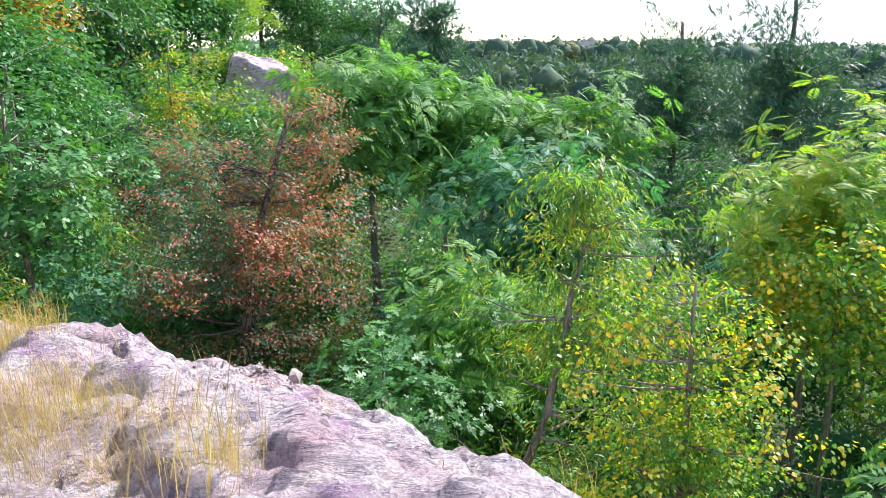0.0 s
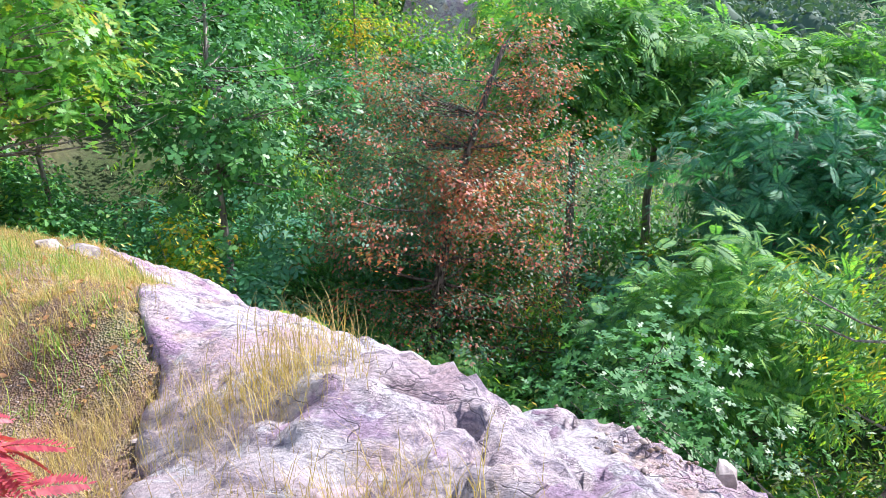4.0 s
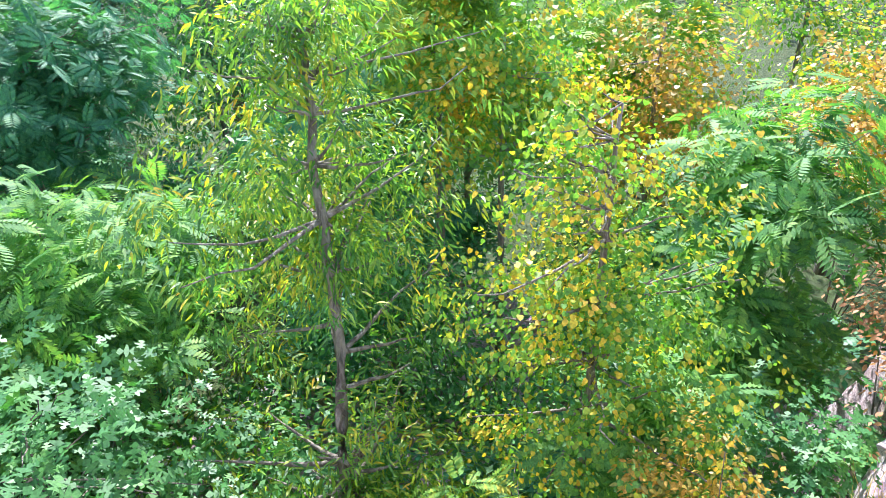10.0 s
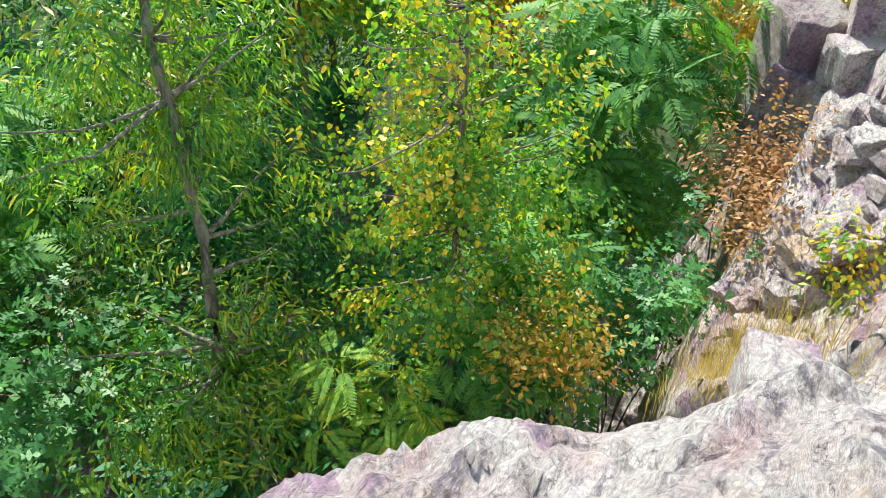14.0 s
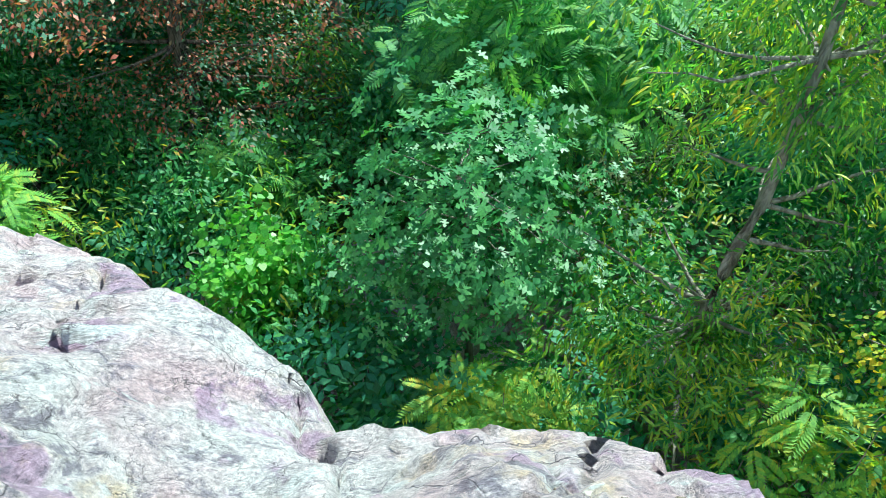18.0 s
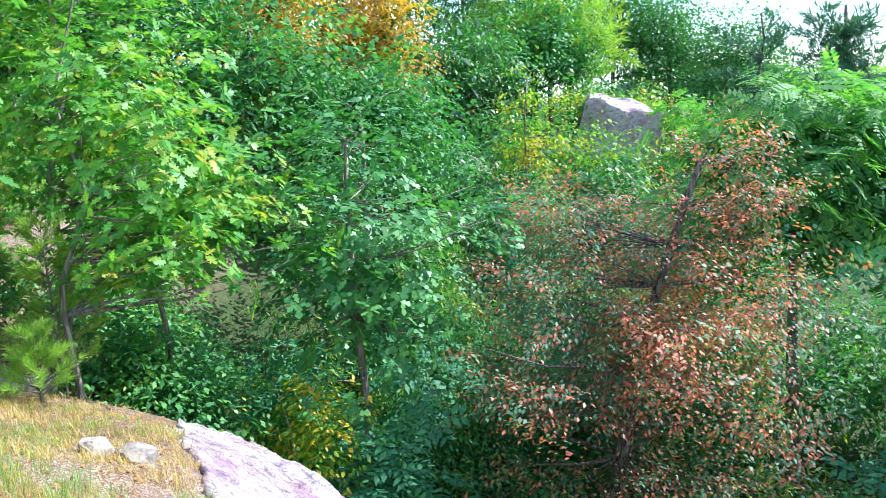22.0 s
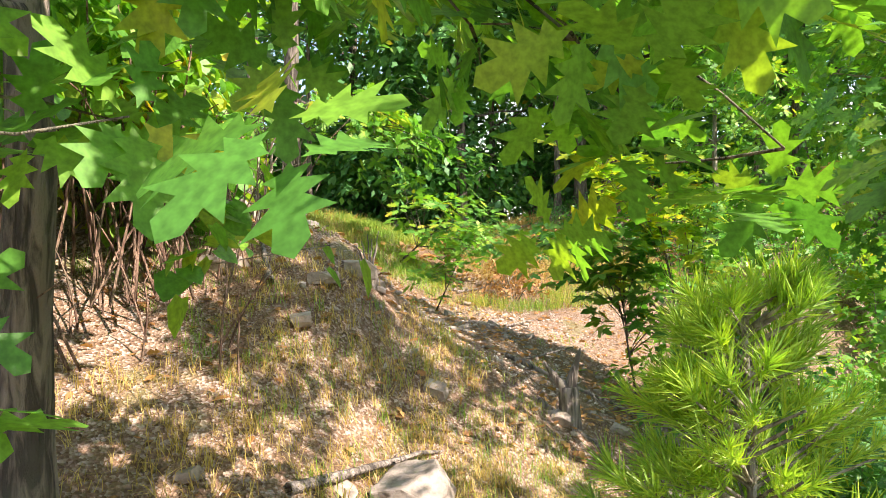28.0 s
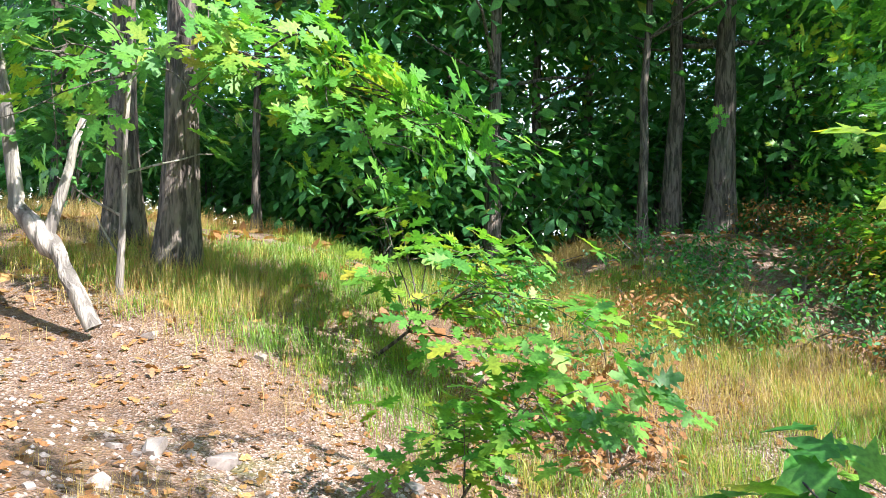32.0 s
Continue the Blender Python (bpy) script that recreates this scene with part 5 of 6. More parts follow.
strew_stones(130, -15.5, -10.6, 6.2, 9.2, lambda x, y: np.ones_like(x), 0.03, 0.15, "small angular stone on the bare bank", "stones of the bank")
strew_stones(70, -10.6, -5.0, 3.6, 7.2, grass_free, 0.03, 0.1, "small pale stone in the dry grass", "stones in the grass")
strew_stones(60, -5.0, -1.0, 1.2, 4.6, grass_free, 0.02, 0.07, "small stone in the gritty soil", "stones in the soil")
strew_stones(45, -17.5, -13.0, 6.6, 10.5, lambda x, y: np.ones_like(x), 0.03, 0.12, "small pale stone among dead leaves", "stones of the path")


def gravel(name, label, n, x0, x1, y0, y1, keep, lo, hi):
    """Loose small stones too many to count, as rough six-cornered grains."""
    P = scatter(n, x0, x1, y0, y1, keep)
    P[:, 2] = np.where(bare(P[:, 0], P[:, 1]) > 0.5, rock_height(P[:, 0], P[:, 1]) + 0.005, P[:, 2])
    n = len(P)
    tv = np.array([(1, 0, 0), (-1, 0, 0), (0, 0.8, 0), (0, -0.8, 0), (0, 0, 0.6), (0, 0, -0.6)], float)
    tf = np.array([(0, 2, 4), (2, 1, 4), (1, 3, 4), (3, 0, 4), (2, 0, 5), (1, 2, 5), (3, 1, 5), (0, 3, 5)])
    a = rng.uniform(0, 2 * np.pi, n)
    R = np.stack([np.stack([np.cos(a), -np.sin(a), 0 * a], -1), np.stack([np.sin(a), np.cos(a), 0 * a], -1), np.stack([0 * a, 0 * a, 1 + 0 * a], -1)], 1)
    T = tv[None] * rng.uniform(0.6, 1.3, (n, 6, 1))
    V = P[:, None] + np.einsum("nij,nkj->nki", R, T) * (lo * (hi / lo) ** rng.uniform(0, 1, n) ** 2)[:, None, None] * 0.5
    loops = (np.arange(n)[:, None] * 6 + tf.ravel()[None]).ravel()
    ob = new(name, mesh_from(name, V.reshape(-1, 3), loops, np.arange(n * 8) * 3, M_GRAVEL))
    return tagged(ob, label, "gravel", kind="stuff")


gravel("gravel", "loose gravel and stone chips on the bare bank", 3800, -15.5, -10.2, 5.8, 9.6, lambda x, y: 0.4 + 0.6 * step(-0.1, 0.2, fbm(x, y, 3)), 0.015, 0.07)
gravel("gravel", "stone chips among dead leaves on the path", 2600, -18.5, -13.5, 6.0, 11, lambda x, y: step(-0.1, 0.2, fbm(x, y, 3)), 0.015, 0.06)
gravel("gravel", "pale pinkish grit and chips on the sunny path", 6500, -15.6, -11.2, 6.3, 9.8, lambda x, y: 0.35 + 0.65 * step(-0.15, 0.15, fbm(x * 1.4 + 5, y * 1.4, 3)), 0.02, 0.06)
gravel("gravel", "stone chips in the dry grass", 1800, -10.4, -4.6, 3.2, 7.2, lambda x, y: step(0.0, 0.2, fbm(x + 9, y, 3)) * grass_free(x, y), 0.012, 0.05)
gravel("gravel", "pocket of loose chips in a hollow of the ledge", 900, -1.76, -0.76, 4.15, 4.95, lambda x, y: np.exp(-((x - (-1.26)) / 0.22) ** 2 - ((y - 4.55) / 0.18) ** 2), 0.012, 0.06)
gravel("gravel", "grit on the thin soil beside the ledge", 1600, -5, -0.5, 1.0, 4.8, grass_free, 0.008, 0.035)

# ---- grass and litter ----
def grass_field(name, label, n, x0, x1, y0, y1, keep, shape, lo, hi, leaf):
    P = scatter(n, x0, x1, y0, y1, keep, -0.01)
    A, F = stand(len(P))
    ob = new(name, strew(name, shape, P, A, F, rng.uniform(lo, hi, len(P)), leaf))
    return tagged(ob, label, "grass", kind="stuff")


def patchy(scale, cut, ox=0.0):
    return lambda x, y: step(cut, cut + 0.12, fbm(x * scale + ox, y * scale, 3)) * grass_free(x, y)


def crest(x, y):
    u, v = along(x, y)
    return step(17.9, 18.8, u + 0.25 * v)


grass_field("dry_grass", "golden dry grass on thin soil beside the ledge", 3600, -7.5, -0.2, 0.6, 6.6, patchy(0.7, -0.06), "tallgrass", 0.12, 0.28, M_STRAW)
grass_field("dry_grass", "low straw-coloured thatch beside the ledge", 5200, -7.5, 0.5, 0.4, 7.4, patchy(0.7, -0.14), "lowgrass", 0.05, 0.12, M_STRAW)
grass_field("green_grass", "yellow-green grass tufts beside the ledge", 900, -7.5, -1.2, 1.6, 7.5, patchy(1.3, 0.03, 5), "grass", 0.12, 0.28, M_GRASS)
grass_field("dry_grass", "straw-coloured grass on the sunny bank", 6500, -12, -4.8, 2.8, 8.2, patchy(0.9, -0.04, 2), "lowgrass", 0.05, 0.14, M_STRAW)
grass_field("green_grass", "yellow-green grass on the sunny bank", 4800, -12, -4.8, 2.8, 8.2, patchy(1.1, -0.02, 8), "grass", 0.06, 0.15, M_GRASS)
grass_field("dry_grass", "tawny grass along the wood's edge", 9000, -20.5, -15, 4.8, 12, lambda x, y: crest(x, y) * step(-0.25, 0.1, fbm(x * 0.6, y * 0.6, 3)), "tallgrass", 0.16, 0.36, M_STRAW)
grass_field("green_grass", "soft green grass along the wood's edge", 7500, -20.5, -15, 4.8, 12, lambda x, y: crest(x, y) * step(-0.2, 0.1, fbm(x * 0.9 + 3, y * 0.9, 3)), "grass", 0.1, 0.26, M_GRASS)
grass_field("green_grass", "scattered yellow-green tufts on the stony path", 420, -16.5, -10.8, 6.0, 10.5, lambda x, y: step(0.12, 0.24, fbm(x * 1.3 + 3, y * 1.3, 3)), "grass", 0.06, 0.16, M_GRASS)
grass_field("dry_grass", "scattered straw tufts on the stony path", 500, -16.5, -10.8, 6.0, 10.5, lambda x, y: step(0.08, 0.2, fbm(x * 1.1 - 3, y * 1.1, 3)), "tallgrass", 0.08, 0.22, M_STRAW)
# wisps on the rim
for x, y, n in ((-1.15, 2.75, 16), (-0.95, 2.7, 16), (0.6, 3.2, 12)):
    P = np.array([(x, y, 0.0)]) + np.hstack([rng.normal(0, 0.1, (n, 2)), np.zeros((n, 1))])
    P[:, 2] = np.maximum(rock_height(P[:, 0], P[:, 1]), soil_height(P[:, 0], P[:, 1])) - 0.01
    A, F = stand(n)
    o = np.array([x, y, P[:, 2].min()])
    ob = new("grass_tuft", strew("grass_tuft", "wisp", P - o, A, F, rng.uniform(0.15, 0.42, n), M_STRAW))
    ob.matrix_world = Matrix.Translation(o)
    tagged(ob, "tuft of tall reddish dry grass at the rim of the rock", "grass", "tufts on the rim")

# tawny grass that grows in the hollows of the rock
for x, y, rx, ry, n, lo, hi in ((-2.1, 3.05, 0.3, 0.22, 150, 0.14, 0.34), (-1.85, 2.75, 0.22, 0.16, 60, 0.12, 0.28), (-1.0, 2.72, 0.1, 0.08, 34, 0.1, 0.2), (-2.75, 4.12, 0.12, 0.1, 60, 0.16, 0.36), (-2.85, 3.9, 0.14, 0.12, 36, 0.12, 0.24), (-2.6, 2.6, 0.25, 0.2, 70, 0.12, 0.3), (-1.5, 2.2, 0.16, 0.12, 26, 0.08, 0.16), (-3.7, 4.2, 0.25, 0.2, 70, 0.12, 0.26), (-3.9, 3.9, 0.3, 0.25, 80, 0.15, 0.3)):
    P = np.array([(x, y, 0.0)]) + np.hstack([rng.normal(0, 1, (n, 2)) * (rx, ry), np.zeros((n, 1))])
    P[:, 2] = np.maximum(rock_height(P[:, 0], P[:, 1]), soil_height(P[:, 0], P[:, 1])) - 0.015
    A, F = stand(n)
    o = np.array([x, y, P[:, 2].min()])
    ob = new("grass_patch", strew("grass_patch", "tallgrass", P - o, A, F, rng.uniform(lo, hi, n), M_STRAW))
    ob.matrix_world = Matrix.Translation(o)
    tagged(ob, "patch of tawny dry grass rooted in a hollow of the rock", "grass", kind="stuff")


def litter(name, label, n, x0, x1, y0, y1, keep, shape, lo, hi, leaf):
    P = scatter(n, x0, x1, y0, y1, keep, 0.012)
    A = rng.normal(0, 1, (len(P), 3)) * np.array([1, 1, 0.25])
    F = rng.normal(0, 0.35, (len(P), 3)) + np.array([0, 0, 1.0])
    ob = new(name, strew(name, shape, P, A, F, rng.uniform(lo, hi, len(P)), leaf))
    return tagged(ob, label, "leaf litter", kind="stuff")


litter("leaf_litter", "dead brown oak leaves on the path", 7000, -18.5, -10.5, 5.2, 11, lambda x, y: 0.75 + 0 * x, "oakfar", 0.04, 0.08, M_RUST)
litter("leaf_litter", "dead leaves on the bank", 1300, -11, -4.5, 2.6, 8.2, grass_free, "oval", 0.03, 0.08, M_RUST)
litter("leaf_litter", "brown pine needles and dead leaves by the slab", 2600, -8.8, -3.6, 4.4, 9.0, grass_free, "oval", 0.02, 0.06, M_RUST)
litter("leaf_litter", "dead leaves in the wood", 5000, -28, -17, 1, 18, lambda x, y: 0.9 + 0 * x, "clump6", 0.1, 0.18, M_RUST)


# ---- saplings and branches near the path ----
def leaf_parts(ob, shape, P, A, F, S, leaf):
    """Every leaf its own part, all on one mesh."""
    key = "leaf_" + shape + "_" + leaf.name
    me = bpy.data.meshes.get(key)
    if me is None:
        me = strew(key, shape, np.zeros((1, 3)), np.array([[0, 1.0, 0]]), np.array([[0, 0, 1.0]]), np.ones(1), leaf)
    for p, a, f, s in zip(P, A, F, S):
        y = Vector(a).normalized()
        x = y.cross(Vector(f)).normalized()
        z = x.cross(y)
        o = new("leaf", me)
        o.parent = ob
        o.matrix_local = Matrix.Translation(p) @ Matrix((x, y, z)).transposed().to_4x4() @ Matrix.Diagonal((s, s, s, 1))


def sapling(name, label, base, ends, shape, size, leaf, bark=None, per=10, spread=0.12, droop=0.3, r=0.012, category="sapling", singles=False, height=None, twigs=4, flat=0.35):
    """Thin stems from one root to the given ends, each with twigs and a spray of leaves."""
    ob = thing(name, base, label, category)
    o = np.asarray(base, float)
    C = []
    E = np.asarray(ends, float)
    fork = o + (np.mean(E, 0) - o) * 0.25
    top = o + (np.mean(E, 0) - o) * 0.85
    leader = bend(o - o, top - o, r, r * 0.35, 9, 0.1)
    part_mesh("stem", tubes("stem", [leader], bark or M_BARK_GREY, 6), ob)
    reach = np.linalg.norm(E - o, axis=1)
    for e, far in zip(E, (reach - reach.min()) / (np.ptp(reach) + 1e-6)):
        start = leader[int(2 + round(5 * far + rng.uniform(0, 1.4)))]
        stem = bend(start[:3], e - o, start[3] * 0.6, r * 0.15, 7, 0.16, -0.06)
        lines = [stem]
        for q in range(twigs):
            s = stem[rng.integers(3, 7), :3]
            c = s + rng.normal(0, 1, 3) * np.array([1, 1, flat]) * spread * 1.6
            lines.append(bend(s, c, r * 0.25, 0.002, 4, 0.15))
            C.append(c)
        C.append(stem[-1, :3])
        C.append(stem[4, :3])
        part_mesh("branch", tubes("branch", lines, bark or M_BARK_GREY, 5), ob)
    P, A, F, S = clump_leaves(np.array(C), per, spread, size, droop, 0.5, centre=fork - o, shape=shape)
    if singles:
        leaf_parts(ob, shape, P[:300], A[:300], F[:300], S[:300], leaf)
        P, A, F, S = P[300:], A[300:], F[300:], S[300:]
    if len(P):
        part_mesh("foliage", strew("foliage", shape, P, A, F, S, leaf), ob)
    return ob


# oak whose leafy boughs hang over the bank
tree("oak_tree", "oak with dark furrowed trunk and hanging lobed leaves over the bank", "tree", rooted(-9.5, 5.2), [(-9.5, 5.25, 1.2), (-9.45, 5.3, 2.6), (-9.4, 5.6, 4.5)], 0.085,
     [((-8.7, 5.7, 2.4), (1.2, 1.1, 0.5), 70, 12, 0.2), ((-10.4, 5.2, 3.1), (1.2, 0.8, 0.5), 50, 12, 0.22), ((-9.8, 5.0, 3.2), (1.3, 1.3, 0.6), 40, 12, 0.25)], "oak", 0.15, M_OAK_SUN, M_BARK, 0.35, 0.5, 30)
for lb, root, ends, per, num in (
        ("hanging oak bough with broad green lobed leaves", (-9.45, 5.25, 1.25), ((-7.9, 4.85, 1.0), (-8.0, 5.35, 1.05), (-8.1, 5.1, 1.1), (-8.2, 5.05, 0.55), (-8.25, 5.2, 0.4), (-7.7, 5.05, 0.95)), 9, True),
        ("long oak bough with sunlit lobed leaves", (-9.45, 5.4, 1.9), ((-8.3, 5.9, 1.65), (-8.2, 6.75, 1.25), (-8.05, 7.2, 0.9), (-8.35, 6.6, 0.85), (-8.1, 6.4, 1.5), (-8.6, 6.3, 1.1), (-7.9, 7.0, 1.1), (-8.4, 7.0, 0.7)), 10, True)):
    sapling("oak_bough", lb, root, ends, "oak", 0.19, M_OAK_SUN, M_BARK, per, 0.14, 0.4, 0.02, "bough", num)
sapling("oak_bough", "sunlit oak bough with broad glossy lobed leaves", (-9.4, 5.5, 2.2), ((-7.97, 5.71, 2.27), (-7.93, 6.12, 1.96), (-8.02, 6.39, 2.13), (-7.78, 6.66, 1.93), (-7.39, 6.83, 1.71), (-7.43, 7.16, 1.5), (-7.2, 7.33, 1.58), (-7.57, 6.85, 2.09), (-7.72, 6.32, 1.3), (-7.8, 6.64, 1.08), (-7.62, 6.94, 0.93), (-7.6, 7.25, 0.87), (-8.15, 5.45, 2.37), (-8.13, 5.97, 1.59)), "oak", 0.19, M_OAK_SUN, M_BARK, 9, 0.15, 0.35, 0.02, "bough", True, twigs=2)
# oaks and a bright maple to the side of the ledge
# the third, highest crown is enlarged to throw shade on the bank
tree("oak_tree", "slender oak with pale branches above the saplings", "tree", rooted(-8.5, 8.5), [(-8.6, 8.55, -0.2), (-8.3, 8.75, 0.7), (-8.5, 8.7, 1.6), (-8.1, 9.0, 3.2)], 0.035,
     [((-7.8, 8.7, 1.3), (0.8, 0.8, 0.9), 90, 12, 0.2), ((-8.0, 9.2, 0.0), (0.8, 0.8, 0.7), 80, 12, 0.2), ((-8.7, 8.7, 3.5), (1.5, 1.0, 0.7), 190, 13, 0.25)], "oak", 0.14, M_OAK_SUN, M_BARK_GREY, 0.3, 0.5, 40, limb_r=0.4)
tree("oak_tree", "young oak with yellowing leaves beside the slab", "tree", rooted(-9.0, 10.2), [(-9.15, 10.2, -0.9), (-8.85, 10.3, 0.2), (-9.0, 10.4, 1.6)], 0.045,
     [((-8.7, 10.2, 0.3), (1.1, 1.0, 1.1), 150, 14, 0.22)], "oak", 0.15, M_OAK_SUN, M_BARK_GREY, 0.3, 0.5, 30)
# thicket of vines
for x, y, z, rx, ry, rz, n in ((-9.6, 4.1, 1.1, 0.65, 0.6, 0.65, 90), (-10.2, 4.7, 1.35, 0.8, 0.6, 0.8, 100), (-11.0, 5.4, 1.5, 0.8, 0.55, 0.7, 110), (-10.3, 4.0, 2.2, 1.0, 0.8, 0.9, 100), (-11.7, 5.2, 2.2, 1.1, 0.7, 0.8, 100), (-11.7, 5.5, 1.05, 0.7, 0.4, 0.55, 110), (-12.4, 5.6, 1.2, 0.6, 0.4, 0.6, 90)):
    b = (x, y, gz(x, y) - 0.05)
    ob = thing("vine_thicket", b, "thicket of vines with rounded yellow-green leaves and bare reddish canes", "vines", "vines of the bank")
    C = crown_points((x, y, z), (rx, ry, rz), n, 0.3, -0.7)
    canes = [bend((rng.normal(0, 0.3), rng.normal(0, 0.25), 0), c - np.array(b), 0.008, 0.003, 7, 0.2, -0.1) for c in C[:34]]
    for q in range(26):
        p = np.array((rng.normal(0, 0.38), rng.normal(0.1, 0.22), 0.0))
        p[2] = gz(x + p[0], y + p[1]) - b[2] - 0.02
        canes.append(bend(p, p + (rng.normal(0, 0.22), rng.normal(0.12, 0.2), rng.uniform(0.35, 0.95)), 0.006, 0.0025, 7, 0.25, -0.08))
    part_mesh("cane_tangle", tubes("cane_tangle", canes, M_BARK_CANE, 4), ob)
    P, A, F, S = clump_leaves(C, 12, 0.15, 0.095, 0.5, 0.6, centre=(x, y, z))
    part_mesh("foliage", strew("foliage", "round", P - np.array(b), A, F, S, M_VINE), ob)


# young pines
def young_pine(label, base, height, wid, tufts, lean=(0, 0), size=0.13):
    ob = thing("young_pine", base, label, "pine sapling", "young pines")
    o = np.zeros(3)
    top = np.array([lean[0], lean[1], height])
    lines = [bend(o, top, 0.022, 0.008, 6, 0.03)]
    tips, axes = [], []
    for k in range(tufts):
        t = rng.uniform(0.12, 1.0)
        a = rng.uniform(0, 2 * np.pi)
        reach = wid * (1.05 - 0.75 * t) * rng.uniform(0.5, 1.0)
        s = top * t
        e = s + np.array([math.cos(a) * reach, math.sin(a) * reach, 0.35 * reach + 0.05])
        lines.append(bend(s, e, 0.007, 0.004, 4, 0.1))
        for f in (1.0, 0.78, 0.56):
            tips.append(s + (e - s) * f)
            axes.append((e - s) / (np.linalg.norm(e - s) + 1e-6) + np.array([0, 0, 0.5]))
    tips.append(top)
    axes.append(np.array([0, 0, 1.0]))
    part_mesh("stem", tubes("stem", lines, M_BARK_GREY, 5), ob)
    P, A = np.array(tips), np.array(axes)
    part_mesh("needles", strew("needles", "finetuft", P, A + rng.normal(0, 0.15, A.shape), rng.normal(0, 1, A.shape), size * rng.uniform(0.8, 1.15, len(P)), M_PINE_SUN), ob)
    return ob


young_pine("bushy young pine with bright green needles", (-8.83, 7.3, gz(-8.83, 7.3)), 1.15, 0.55, 110, (0.05, -0.05))
young_pine("young pine with bright green needles", (-11.35, 9.45, gz(-11.35, 9.45)), 1.25, 0.42, 80, (0.0, 0.05))
young_pine("young pine with bright green needles beside the oak", (-9.1, 8.75, gz(-9.1, 8.75)), 1.9, 0.6, 80)
young_pine("low young pine on the slope", (-8.2, 7.9, gz(-8.2, 7.9)), 0.6, 0.45, 50)
# maple sapling over the bank
sapling("maple_sapling", "maple sapling with green and yellow lobed leaves on thin dark stems", (-12.5, 9.35, gz(-12.5, 9.35)), ((-12.61, 9.14, 0.36), (-12.5, 9.35, 0.54), (-12.45, 9.71, 0.38), (-12.26, 9.7, 0.11), (-11.98, 9.54, -0.08), (-12.36, 9.49, 0.06), (-12.5, 9.27, 0.27), (-12.43, 9.48, 0.6), (-13.26, 8.68, 0.64), (-13.26, 8.87, 0.75), (-13.49, 9.16, 0.59), (-13.18, 9.24, 0.78), (-12.76, 8.99, 0.6), (-13.13, 9.02, 0.38), (-12.89, 9.1, 0.38), (-12.83, 9.34, 0.25), (-12.48, 9.25, 0.61), (-12.64, 9.61, 0.7), (-12.54, 9.68, 0.75), (-12.95, 9.65, 0.34), (-13.33, 8.87, 0.37), (-12.94, 9.41, 0.56)), "maple", 0.155, M_MAPLE, M_BARK, 8, 0.1, 0.3, 0.014, singles=True, twigs=1, flat=0.2)
sapling("maple_sapling", "maple branch with flat tiers of yellow leaves", (-12.2, 9.9, gz(-12.2, 9.9)), ((-12.47, 8.85, 1.31), (-12.36, 9.12, 1.2), (-12.37, 9.44, 1.16), (-12.13, 9.53, 1.01), (-11.8, 9.44, 0.96), (-11.78, 9.72, 0.86), (-12.22, 9.24, 0.98), (-12.1, 9.5, 0.81), (-11.77, 9.51, 0.67), (-13.13, 9.01, 1.48), (-13.09, 9.19, 1.43), (-13.19, 9.45, 1.54), (-12.97, 9.49, 1.39), (-12.63, 9.33, 1.37), (-12.74, 9.58, 1.26), (-12.8, 9.42, 1.2), (-12.67, 9.67, 1.16), (-12.44, 9.5, 1.26), (-12.62, 9.74, 0.97)), "maple", 0.14, M_MAPLE_YEL, M_BARK, 8, 0.1, 0.15, 0.011, singles=True, flat=0.1, twigs=1)
# amber sapling close to the path
sapling("amber_sapling", "small oak sapling with amber and yellow leaves beside the path", (-5.6, 3.7, gz(-5.6, 3.7)),
        ((-4.9, 3.95, 0.75), (-5.0, 3.9, 0.45), (-5.3, 4.0, 0.35), (-5.2, 3.85, 0.2), (-6.2, 4.1, 0.3), (-5.9, 4.0, 0.1), (-5.1, 3.7, 1.0), (-5.5, 3.95, 0.6)), "oak", 0.085, M_AMBER, M_BARK_GREY, 13, 0.11, 0.4, 0.01, singles=True)
# a sprig that hangs over the bank
sapling("vine_sprig", "sprig of broad green vine leaves hanging beside the path", (-9.6, 5.3, 0.95), ((-9.16, 5.72, 0.47), (-9.15, 5.8, 0.63), (-9.2, 5.75, 0.55)), "round", 0.11, M_VINE, M_BARK_GREY, 3, 0.06, 0.5, 0.006, "vines", True, twigs=1)
# boughs of the oak at the wood's edge
sapling("oak_bough", "low oak bough with sunlit pointed lobed leaves", (-17.5, 7.0, 2.9), ((-16.46, 7.15, 2.61), (-16.58, 7.39, 2.4), (-16.77, 7.62, 2.5), (-16.67, 7.84, 2.3), (-16.38, 8.03, 2.22), (-16.49, 8.2, 2.52), (-16.5, 8.24, 2.03), (-16.54, 8.45, 2.12), (-16.35, 8.48, 1.79), (-16.48, 8.76, 1.97), (-16.38, 9.06, 1.94), (-16.41, 9.42, 1.95), (-16.53, 7.9, 2.69), (-16.48, 8.59, 2.43)), "oak", 0.185, M_OAK_SUN, M_BARK, 9, 0.15, 0.3, 0.03, "bough", True, twigs=2)
sapling("oak_bough", "oak bough with green lobed leaves beside the old trunk", (-17.6, 6.8, 2.7), ((-16.35, 6.21, 2.36), (-16.41, 6.4, 2.52), (-16.68, 6.28, 2.2), (-16.64, 6.48, 1.92), (-16.26, 6.69, 2.57), (-16.52, 6.98, 2.47), (-16.4, 6.14, 1.97), (-16.6, 7.15, 2.24)), "oak", 0.18, M_OAK_SUN, M_BARK, 8, 0.16, 0.3, 0.025, "bough", True, twigs=2)
